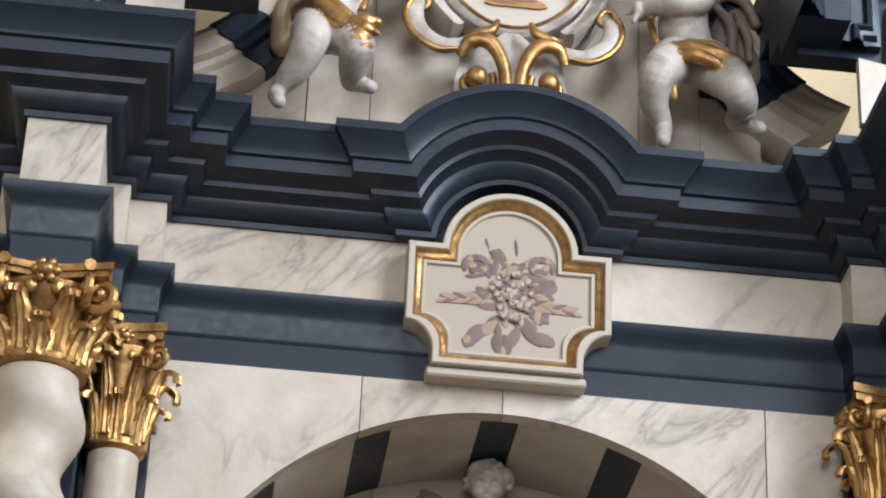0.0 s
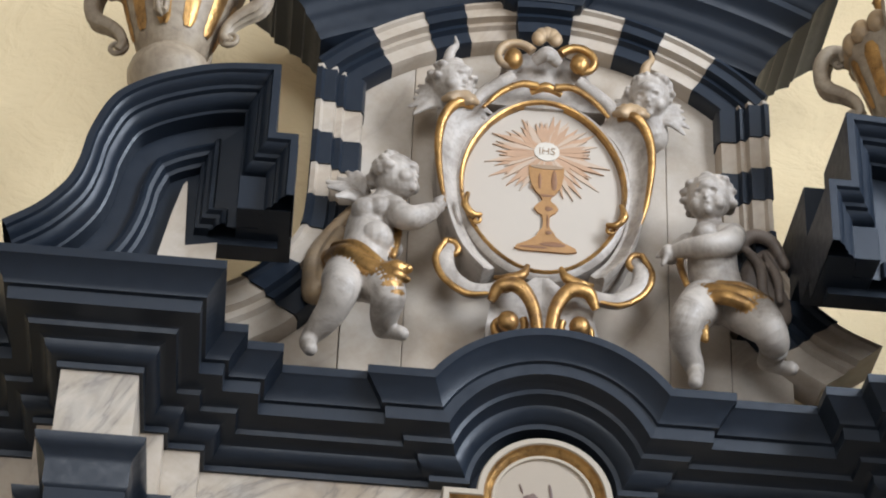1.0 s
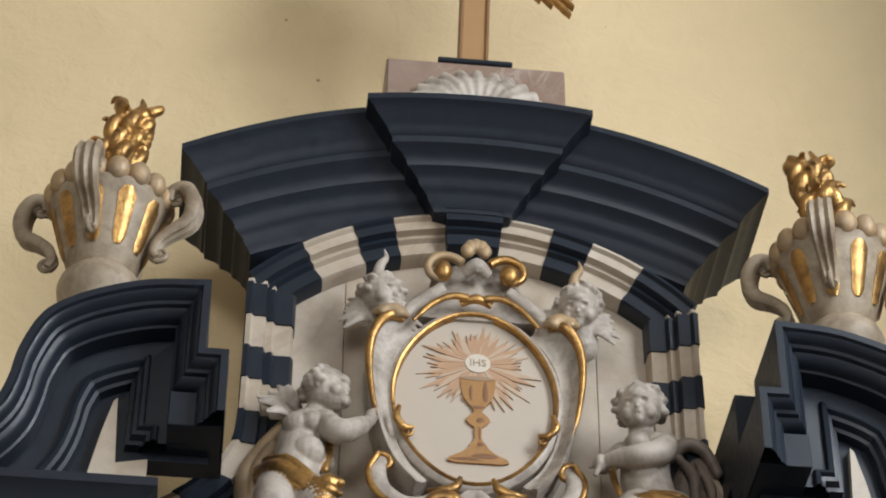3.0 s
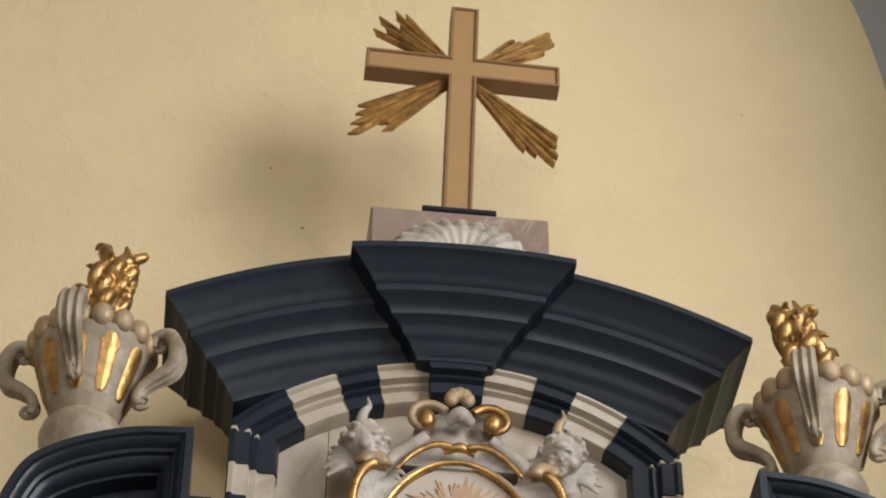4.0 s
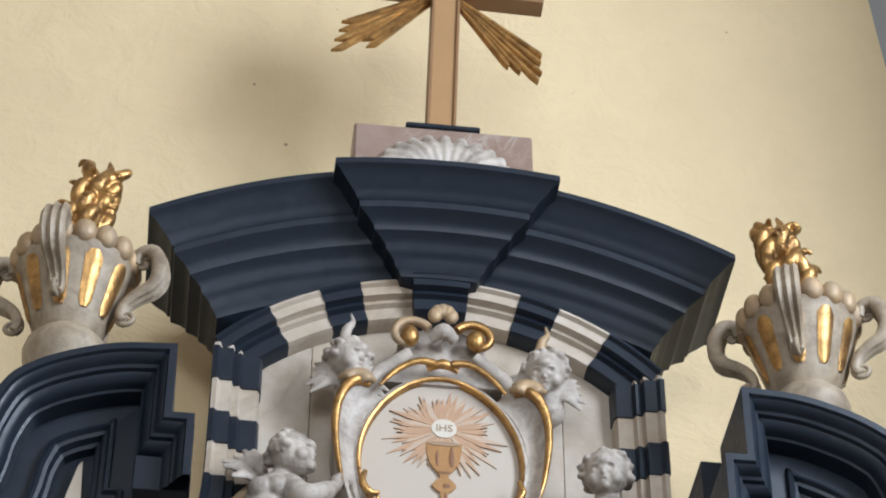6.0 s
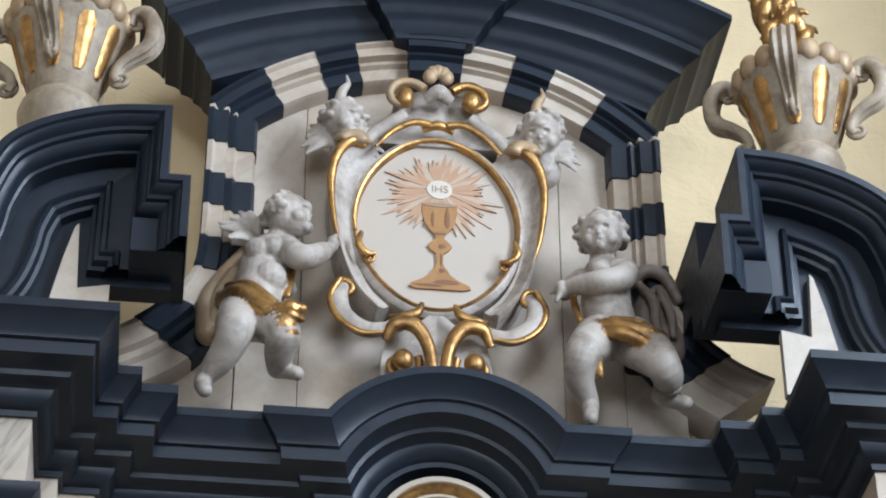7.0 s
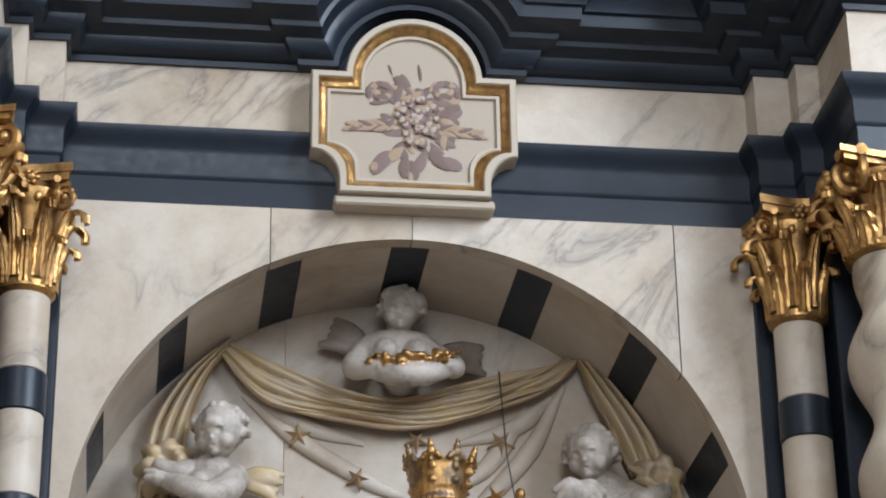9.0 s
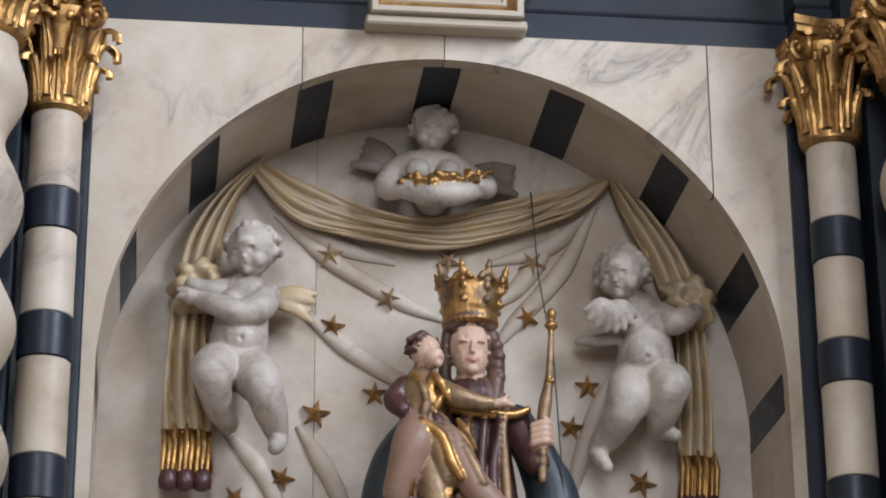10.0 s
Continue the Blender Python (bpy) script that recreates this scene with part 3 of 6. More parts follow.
# a loose dark mass of leaves, thinning outwards
for k in range(86):
    a, q = rng.uniform(0, 2 * math.pi), math.sqrt(rng.random())
    x, z = 0.004 + 0.128 * q * math.cos(a), 5.265 + 0.138 * q * math.sin(a)
    painted("painted_leaf", (PAINT_UMBER, PAINT_MAUVE, PAINT_OCHRE, PAINT_UMBER)[k % 4], "umber painted leaf", x, z, rng.uniform(0.020, 0.036), rng.uniform(0.009, 0.016), a + rng.uniform(-0.9, 0.9), -0.0538 - 0.0004 * (k % 8))
# curled blooms over the bunch
for s, x0, z0 in ((-1, -0.098, 5.350), (1, 0.098, 5.362)):
    for k in range(12):
        a = 0.52 * k
        r = 0.040 - 0.0022 * k
        painted("painted_petal", (PAINT_UMBER, PAINT_MAUVE, PAINT_OCHRE)[k % 3], "brown painted petal", x0 + s * r * math.cos(a), z0 + r * math.sin(a) * 0.85, 0.024, 0.011, s * (a + 1.57), -0.0562 - 0.0004 * (k % 5))
    # ears of wheat to the sides
    for k in range(13):
        t = k / 12
        z1 = 5.236 if s < 0 else 5.226
        painted("painted_ear", PAINT_UMBER if k % 3 == 1 else PAINT_OCHRE, "ochre painted ear of wheat", 0.005 + s * (0.085 + 0.118 * t), z1 - 0.010 * t + (0.012 if k % 2 else -0.012) * (1 - 0.6 * t), 0.026, 0.0075, s * (0.35 if k % 2 else -0.35), -0.0565 - 0.0004 * (k % 4))
# drooping leaves under the bunch
for x0, z0, w, h, rot, mat in ((-0.098, 5.108, 0.050, 0.024, 0.9, PAINT_MAUVE), (-0.060, 5.135, 0.038, 0.018, 0.7, PAINT_OCHRE), (-0.028, 5.090, 0.034, 0.018, 1.5, PAINT_UMBER), (0.000, 5.082, 0.036, 0.016, 1.75, PAINT_UMBER),
                               (0.022, 5.112, 0.040, 0.018, 1.2, PAINT_MAUVE), (0.078, 5.122, 0.046, 0.020, -0.8, PAINT_UMBER), (0.112, 5.112, 0.042, 0.020, -0.35, PAINT_MAUVE), (-0.118, 5.092, 0.022, 0.016, 1.1, PAINT_OCHRE), (-0.010, 5.060, 0.020, 0.010, 1.4, PAINT_OCHRE)):
    painted("painted_leaf", mat, "drooping painted leaf", x0, z0, w, h, rot, -0.0572)
painted("painted_stem", PAINT_UMBER, "", 0.022, 5.425, 0.005, 0.030, 0.12, -0.0562)
painted("painted_stem", PAINT_UMBER, "", -0.070, 5.432, 0.003, 0.020, 0.3, -0.0562)
# grapes, each with a dark side
for k in range(40):
    a, q = rng.uniform(0, 2 * math.pi), math.sqrt(rng.random())
    x, z = 0.014 + 0.066 * q * math.cos(a), 5.250 + 0.082 * q * math.sin(a)
    r = rng.uniform(0.0095, 0.0135)
    lay = 0.0006 * (k * 5 % 11)
    painted("painted_grape", PAINT_UMBER if k % 3 else PAINT_MAUVE, "", x + 0.003, z - 0.003, r, r, 0, -0.0590 - lay)
    painted("painted_grape", PAINT_OCHRE if (k * 7) % 4 == 0 else PAINT_PALE, "pale painted grape", x - 0.001, z + 0.001, r * 0.84, r * 0.84, 0, -0.0593 - lay)

# ================= attic: white slabs in a banded frame =================
attic = thing("attic_wall", "white marble attic wall between banded jambs", "wall", kind="structure")
for xa, xb in ((-0.66, -0.451), (-0.449, 0.452), (0.454, 0.66)):
    part("slab", boxed(xa, xb, 0.2, 0.28, 5.70, 7.56, 0.002), WHITE_PLAIN, attic)
for s in (-1, 1):
    part("slab", boxed(s * 0.662, s * 0.87, 0.205, 0.28, 5.70, 6.22, 0.002), WHITE_PLAIN, attic)
    part("slab", boxed(s * 0.872, s * 1.3, 0.21, 0.28, 5.70, 5.98, 0.002), WHITE_PLAIN, attic)
part("core", boxed(-0.79, 0.79, 0.285, 0.6, 5.70, 7.55, 0), WHITE_PLAIN, attic)

banded = thing("banded_frame", "moulded frame of alternating black and white marble blocks", "frame", kind="structure")
OUTER = smooth_path([(0.80, 7.16), (0.80, 6.80), (0.805, 6.52), (0.828, 6.43), (0.88, 6.345), (0.95, 6.27), (1.04, 6.205), (1.15, 6.155)], 6)
INNER = smooth_path([(0.63, 7.16), (0.63, 6.80), (0.628, 6.52), (0.642, 6.385), (0.69, 6.265), (0.76, 6.17), (0.845, 6.08), (0.95, 6.01)], 6)
SECTION = [(0.0, 0.28), (0.0, 0.075), (0.10, 0.07), (0.16, 0.085), (0.40, 0.085), (0.44, 0.115), (0.56, 0.11), (0.62, 0.13), (0.94, 0.13), (1.0, 0.15), (1.0, 0.28)]


def rail_block(side, t0, t1, swell):
    n = len(OUTER) - 1
    bm = bmesh.new()
    rows = []
    for t in np.linspace(t0, t1, 6):
        i = min(int(t * n), n - 1)
        f = t * n - i
        o, q = OUTER[i].lerp(OUTER[i + 1], f), INNER[i].lerp(INNER[i + 1], f)
        rows.append([(side * (o.x + (q.x - o.x) * u - swell * (0.5 - u) * -2 * 0.5), y - swell, o.y + (q.y - o.y) * u) for u, y in SECTION])
    vs = grid(bm, rows)
    cap(bm, vs[0])
    cap(bm, vs[-1])
    return bm


# lengths along the outer rail
LEN = [0.0]
for a, b in zip(OUTER[:-1], OUTER[1:]):
    LEN.append(LEN[-1] + (b - a).length)


def at_length(d):
    return float(np.interp(d, LEN, np.linspace(0, 1, len(LEN))))


for s in (-1, 1):
    d, k = 0.0, 0
    for step in (0.02, 0.14, 0.14, 0.135, 0.14, 0.125, 0.145, 0.15, 0.26):
        t0, t1 = at_length(d), at_length(d + step)
        part("black_block" if k % 2 else "white_block", rail_block(s, t0, t1, 0.008 if k % 2 else 0.0), BLACK if k % 2 else WHITE_PLAIN, banded)
        d, k = d + step, k + 1

VZ_IN, VR_IN, VZ_OUT, VR_OUT = 7.385, 0.95, 7.53, 1.1


def voussoir(a0, a1, swell):
    bm = bmesh.new()
    rows = []
    for a in np.linspace(radians(a0), radians(a1), 6):
        pts = []
        for u, y in SECTION:
            r = VR_OUT + (VR_IN - VR_OUT) * u
            c = (VZ_OUT - VR_OUT) * (1 - u) + (VZ_IN - VR_IN) * u
            pts.append((r * math.sin(a), y - swell, c + r * math.cos(a)))
        rows.append(pts)
    vs = grid(bm, rows)
    cap(bm, vs[0])
    cap(bm, vs[-1])
    return bm


CUTS = [-47, -34.4, -23.6, -15.6, -5.6, 5.6, 15.6, 23.6, 34.4, 47]
for k, (a, b) in enumerate(zip(CUTS[:-1], CUTS[1:])):
    dark = k % 2 == 0
    part("black_block" if dark else "white_block", voussoir(a, b, 0.05 if k == 4 else 0.006 if dark else 0.0), BLACK if dark else WHITE_PLAIN, banded)

# ---- segmental pediment ----
pediment = thing("segmental_pediment", "black marble segmental pediment with a stepped centre", "pediment", kind="structure")
PROF = [(-0.05, 7.495), (0.0, 7.50), (0.012, 7.52), (0.022, 7.527), (0.03, 7.545), (0.045, 7.557), (0.06, 7.566), (0.066, 7.584), (0.085, 7.596), (0.108, 7.604), (0.114, 7.622), (0.13, 7.634), (0.152, 7.642), (0.168, 7.648),
        (0.172, 7.672), (0.182, 7.676), (0.19, 7.690), (0.205, 7.702), (0.225, 7.716), (0.245, 7.734), (0.258, 7.739), (0.27, 7.743), (0.27, 7.768)]
PX = -0.010


def sag(o, top=2.86):
    return float(np.interp(o, [0.0, 0.27], [1.6, top]))


def pediment_part(half, face, lift, back, top_r):
    bm = bmesh.new()
    rows = []
    for o, z in PROF + [(0.0, 7.785)]:
        top = z > 7.78
        w = half + (0.27 if top else o)
        y = back if top else face - o
        rr = sag(0.27 if top else o, top_r)
        zz = z + lift * (1.0 if top else o / 0.27)
        line = [(PX + x, y, zz - x * x / (2 * rr)) for x in np.linspace(-w, w, 41)]
        line = [(PX - w, back, line[0][2]), *line, (PX + w, back, line[-1][2])]
        rows.append(line)
    grid(bm, rows)
    return bm


part("curved_cornice", pediment_part(0.79, 0.12, 0.092, 0.34, 1.94), BLACK, pediment)
part("centre_break", pediment_part(0.14, 0.03, 0.065, 0.33, 2.86), BLACK, pediment)

# ---- wings: moulded half pediments ----
LIP = smooth_path([(1.72, 5.96), (1.62, 6.035), (1.545, 6.13), (1.515, 6.22), (1.495, 6.335), (1.44, 6.47), (1.355, 6.545), (1.24, 6.60), (1.10, 6.64), (0.918, 6.654)], 5)
INSET = [(0.0, -0.19), (0.0, -0.525), (0.024, -0.525), (0.029, -0.512), (0.036, -0.508), (0.046, -0.495), (0.052, -0.478), (0.062, -0.472), (0.066, -0.455), (0.080, -0.448), (0.092, -0.43), (0.096, -0.405), (0.104, -0.40), (0.106, -0.33),
         (0.175, -0.325), (0.180, -0.345), (0.192, -0.35), (0.200, -0.335), (0.212, -0.33), (0.220, -0.305), (0.232, -0.30), (0.236, -0.262), (0.30, -0.262)]


def wing_rows(side):
    path = [Vector((p.x, p.y)) for p in LIP]
    rows = []
    for d, y in INSET:
        line = []
        for i, p in enumerate(path):
            t = (path[min(i + 1, len(path) - 1)] - path[max(i - 1, 0)]).normalized()
            nrm = Vector((t.y, -t.x))
            if nrm.y > 0:
                nrm = -nrm
            q = p + nrm * d
            if i == len(path) - 1:
                q = Vector((p.x + d, p.y - d))
            line.append(q)
        # the inner upright with a small crossette
        ear = 0.073 if d < 0.11 else 0.045
        line = [Vector((max(q.x, 0.918 + d), q.y)) for q in line]
        line += [Vector((0.918 + d, 6.378 - d)), Vector((0.918 - ear + d, 6.378 - d)), Vector((0.918 - ear + d, 6.14))]
        rows.append([(side * q.x, y, q.y) for q in line])
    return rows


for s in (-1, 1):
    wing = thing("scroll_wing", "black marble swan-neck wing with stacked mouldings", "pediment wing", "wings of the attic")
    bm = bmesh.new()
    grid(bm, wing_rows(s))
    part("moulding", bm, BLACK, wing)
    # the dark tympanum, and the pale stone spire set in it
    tym = [(s * 1.66, 5.72), (s * 1.10, 5.72), (s * 1.10, 6.115), (s * 0.885, 6.115), (s * 0.90, 6.50), (s * 1.36, 6.45), (s * 1.46, 6.25)]
    part("tympanum", prism(bmesh.new(), tym, -0.264, -0.20, (s * 1.2, 6.2)), BLACK, wing)
    spire = [(s * 1.29, 5.85), (s * 1.075, 5.85), (s * 1.075, 6.095), (s * 1.175, 6.075), (s * 1.188, 6.325), (s * 1.20, 6.31), (s * 1.228, 6.19)]
    part("spire", prism(bmesh.new(), spire, -0.30, -0.266, (s * 1.195, 6.0)), WHITE_PLAIN, wing, "bright pale marble spire")
    part("ear_block", boxed(s * 0.849, s * 1.02, -0.43, -0.2, 6.142, 6.27, 0.002), BLACK, wing)
    # the solid body behind, its underside stepping up towards the wall
    for ya, yb, low in ((-0.198, -0.05, 6.21), (-0.05, 0.10, 6.31), (0.10, 0.26, 6.42)):
        body = [(s * 0.845, low), (s * 0.845, 6.585), (s * 1.20, 6.585), (s * 1.38, 6.50), (s * 1.46, low)]
        part("body_block", prism(bmesh.new(), body, ya, yb, (s * 1.1, 6.5)), BLACK, wing)
    part("back", boxed(s * 1.16, s * 1.62, -0.19, 0.58, 5.71, 6.02, 0.0), BLACK, wing)

# ---- plinth, cross and rays ----
plinth = thing("cross_plinth", "rose-grey marble plinth with a carved white shell", "plinth")
part("block", boxed(-0.348, 0.322, -0.12, 0.25, 7.74, 8.11, 0.008), PINK, plinth)
part("cap_slab", boxed(-0.155, 0.125, -0.125, 0.10, 8.112, 8.132, 0.004), BLACK, plinth, "black marble slab under the cross")
sh = []
for k in range(11):
    a = radians(-76 + 152 * k / 10)
    sh.append([(-0.01 + 0.04 * math.sin(a), -0.12, 7.83, 0.02), (-0.01 + 0.14 * math.sin(a), -0.15, 7.85 + 0.10 * math.cos(a), 0.032), (-0.01 + 0.25 * math.sin(a), -0.128, 7.86 + 0.185 * math.cos(a), 0.024)])


def shell_fill(spec):
    def fill(bm):
        line = smooth_path([p[:3] for p in spec], 5)
        tube(bm, line, taper(len(line), *[p[3] for p in spec]), 8)
    return fill


ob = sculpture("shell", [(shell_fill(p), 0) for p in sh], [CARVED], 0.006, plinth, 1)
tagged(ob, "carved white marble shell")

cross = thing("cross", "ochre-brown wooden cross with fans of gilded rays", "cross")
LEAN_M = Matrix.Translation((-0.021, -0.08, 8.132)) @ pose(0, 0, 0, 0, 1.6, 0)


def cross_outline(g):
    w, zl, zh, top, arm = 0.056 - g, 0.745 + g, 0.858 - g, 1.158 - g, 0.388 - g
    return [(-w, g), (w, g), (w, zl), (arm, zl), (arm, zh), (w, zh), (w, top), (-w, top), (-w, zh), (-arm, zh), (-arm, zl), (-w, zl)]


def cross_ring(levels):
    bm = bmesh.new()
    grid(bm, [[(x, y, z) for x, z in cross_outline(g)] for g, y in levels], close_v=True)
    return bm


for nm, bm, m in (("rim", cross_ring([(0.0, 0.05), (0.0, -0.028), (0.003, -0.031), (0.010, -0.031), (0.012, -0.028), (0.014, -0.020)]), WOOD_EDGE),
                  ("face", prism(bmesh.new(), cross_outline(0.0135), -0.020, 0.048), WOOD)):
    ob = part(nm, bm, m, cross)
    ob.data.transform(LEAN_M)
rng = random.Random(9)
# fans of rays: angle and length of each stave
FANS = [((49, 0.31), (45, 0.33), (41, 0.46), (37, 0.45), (34, 0.44), (30, 0.38)),
        ((127, 0.40), (131, 0.44), (136, 0.37), (140, 0.46), (145, 0.40), (150, 0.43)),
        ((212, 0.47), (216, 0.50), (220, 0.55), (224, 0.59), (228, 0.46), (232, 0.47)),
        ((303, 0.48), (306, 0.52), (309, 0.60), (313, 0.57), (317, 0.53), (321, 0.50))]


def stave(angle, length, back):
    """A ridged, tapered stave with a slanting broken end."""
    a = radians(angle)
    d, n = Vector((math.cos(a), 0, math.sin(a))), Vector((-math.sin(a), 0, math.cos(a)))
    c = Vector((0.0, back, 0.80))
    rows = []
    for r, w, cutback in ((0.05, 0.008, 0.0), (length * 0.6, 0.0120, 0.0), (length * 0.93, 0.0145, 0.0), (length, 0.010, 0.028)):
        rows.append([c + d * (r - cutback) + n * w, c + d * (r - cutback * 0.3) + n * (w * 0.35) + Vector((0, -0.011, 0)), c + d * r - n * (w * 0.5) + Vector((0, -0.009, 0)),
                     c + d * r - n * w, c + d * r - n * w + Vector((0, 0.012, 0)), c + d * (r - cutback) + n * w + Vector((0, 0.012, 0))])
    bm = bmesh.new()
    vs = grid(bm, rows, close_v=True)
    cap(bm, vs[0])
    cap(bm, vs[-1][::-1])
    return bm


for fan in FANS:
    for k, (angle, length) in enumerate(fan):
        ob = part("ray", stave(angle + rng.uniform(-0.6, 0.6), length, 0.012 + 0.006 * (k % 2)), GOLD, cross, "gilded ray", 20)
        ob.data.transform(LEAN_M)

# ================= carving helpers =================


def limb(*spec):
    """A limb through points with radii: (x, y, z, r), ..."""
    def fill(bm):
        pts = smooth_path([s[:3] for s in spec], 6)
        rad = [float(np.interp(k / (len(pts) - 1), np.linspace(0, 1, len(spec)), [s[3] for s in spec])) for k in range(len(pts))]
        tube(bm, pts, rad, 28)
        ball(bm, spec[0][:3], spec[0][3] * 0.98, seg=14, rings=10)
        ball(bm, spec[-1][:3], spec[-1][3] * 0.98, seg=14, rings=10)
    return fill


def blob(x, y, z, r, s=(1, 1, 1), rot=(0, 0, 0)):
    return lambda bm: ball(bm, (x, y, z), r, s, rot, 14, 10)


def curls(x, y, z, r, n, seed, lift=0.25, size=0.29, face=(0, -1, 0)):
    """Locks of hair over the head, away from the face."""
    def fill(bm):
        g = random.Random(seed)
        f = Vector(face).normalized()
        made = 0
        while made < n:
            d = Vector((g.gauss(0, 1), g.gauss(0, 1), g.gauss(0, 1))).normalized()
            if d.dot(f) > 0.30 - 0.25 * max(d.z - 0.5, 0) or d.z < -0.25:
                continue
            ball(bm, Vector((x, y, z)) + d * r * 1.02, r * size * g.uniform(0.7, 1.15), (g.uniform(0.8, 1.3), g.uniform(0.8, 1.3), g.uniform(0.6, 0.9)), (0, 0, 0), 10, 8)
            made += 1
    return fill


def feathers(root, tip_dirs, length, width):
    """A small carved wing: a fan of overlapping feathers."""
    def fill(bm):
        r = Vector(root)
        for k, (dx, dy, dz) in enumerate(tip_dirs):
            d = Vector((dx, dy, dz)).normalized()
            l = length * (1 - 0.06 * (k % 3))
            pts = [r, r + d * l * 0.5 + Vector((0, -0.01, 0.012)), r + d * l]
            tube(bm, smooth_path(pts, 4), taper(9, width * 0.8, width, width * 0.8, width * 0.3), 8, 0.5)
    return fill


def head_blobs(x, y, z, r, face, seed, marble=0, hair=0, n=34):
    """A child's round head: full cheeks, small nose, lips and chin, shallow eyes, and curls."""
    f = Vector(face).normalized()
    s = Vector((-f.y, f.x, 0)).normalized()
    up = s.cross(f) * -1 if s.cross(f).z < 0 else s.cross(f)
    c = Vector((x, y, z))

    def at(out, side, high, size, stretch=(1, 1, 1)):
        return (blob(*(c + f * (r * out) + s * (r * side) + up * (r * high)), r * size, stretch), marble)

    out = [at(0.0, 0, 0.06, 0.98, (0.97, 0.97, 1.05)), at(0.26, 0, -0.34, 0.70), at(0.62, 0, 0.36, 0.38, (1.1, 1.1, 0.8))]
    out += [at(0.97, 0, -0.17, 0.105, (1, 1, 0.9)), at(0.92, 0, -0.02, 0.075, (1, 1, 1.7)), at(0.80, 0, -0.70, 0.19)]
    out += [at(0.90, 0, -0.40, 0.095, (1.5, 1.2, 0.6)), at(0.87, 0, -0.51, 0.090, (1.3, 1.1, 0.6))]
    for q in (-1, 1):
        out += [at(0.60, q * 0.42, -0.36, 0.33), at(0.80, q * 0.30, 0.20, 0.13, (1.5, 1.2, 0.5)), at(0.78, q * 0.33, 0.03, 0.115, (1.2, 1.1, 0.7)), at(-0.05, q * 0.94, -0.12, 0.17, (0.7, 1, 1.4))]
        DENTS.append((c + f * r * 0.88 + s * (q * r * 0.31) + up * (r * 0.09), r * 0.20, f * (-r * 0.11)))
    DENTS.append((c + f * r * 0.97 - up * (r * 0.455), r * 0.11, f * (-r * 0.07)))
    out.append((curls(x, y, z, r, int(n * 1.5), seed, size=0.22, face=face), hair))
    return out


# ================= cartouche =================
cartouche = thing("cartouche", "white and gilded scrollwork cartouche with a painted chalice", "cartouche")
CY = 0.06
OC, ORX, ORZ = (0.0, 6.69), 0.272, 0.365


def oval(g, n=56):
    out = []
    for k in range(n):
        a = 2 * math.pi * k / n
        w = 1.0 + 0.05 * math.cos(2 * a)
        out.append((OC[0] + (ORX - g) * math.cos(a) * w, OC[1] + (ORZ - g) * math.sin(a)))
    return out


part("painted_ground", prism(bmesh.new(), oval(0.012), CY + 0.015, 0.19), OVAL, cartouche, "cream painted ground")
bm = bmesh.new()
grid(bm, [[(x, y, z) for x, z in oval(g)] for g, y in ((-0.030, 0.19), (-0.026, CY + 0.01), (-0.014, CY - 0.004), (-0.005, CY - 0.007))], close_v=True)
part("rim_body", bm, CARVED, cartouche)
bm = bmesh.new()
grid(bm, [[(x, y, z) for x, z in oval(g)] for g, y in ((-0.006, CY + 0.004), (-0.005, CY - 0.010), (0.0, CY - 0.016), (0.007, CY - 0.013), (0.010, CY - 0.002), (0.011, CY + 0.016))], close_v=True)
part("inner_rim", bm, GOLD, cartouche, "thin gilded inner rim")


def strap(name, pts, radii, mat, flat=0.8, label="", n=7, parent=None):
    line = smooth_path(pts, n)
    return part(name, tube(bmesh.new(), line, taper(len(line), *radii), 10, flat), mat, parent or cartouche, label, 60)


def coil(name, c, r, turns, thick, start, mat, sgn=1, y=None, label=""):
    bm = bmesh.new()
    spiral(bm, (c[0], CY - 0.03 if y is None else y, c[1]), (sgn, 0, 0), (0, 0, 1), r, turns, thick, start, 1.0)
    return part(name, bm, mat, cartouche, label, 60)


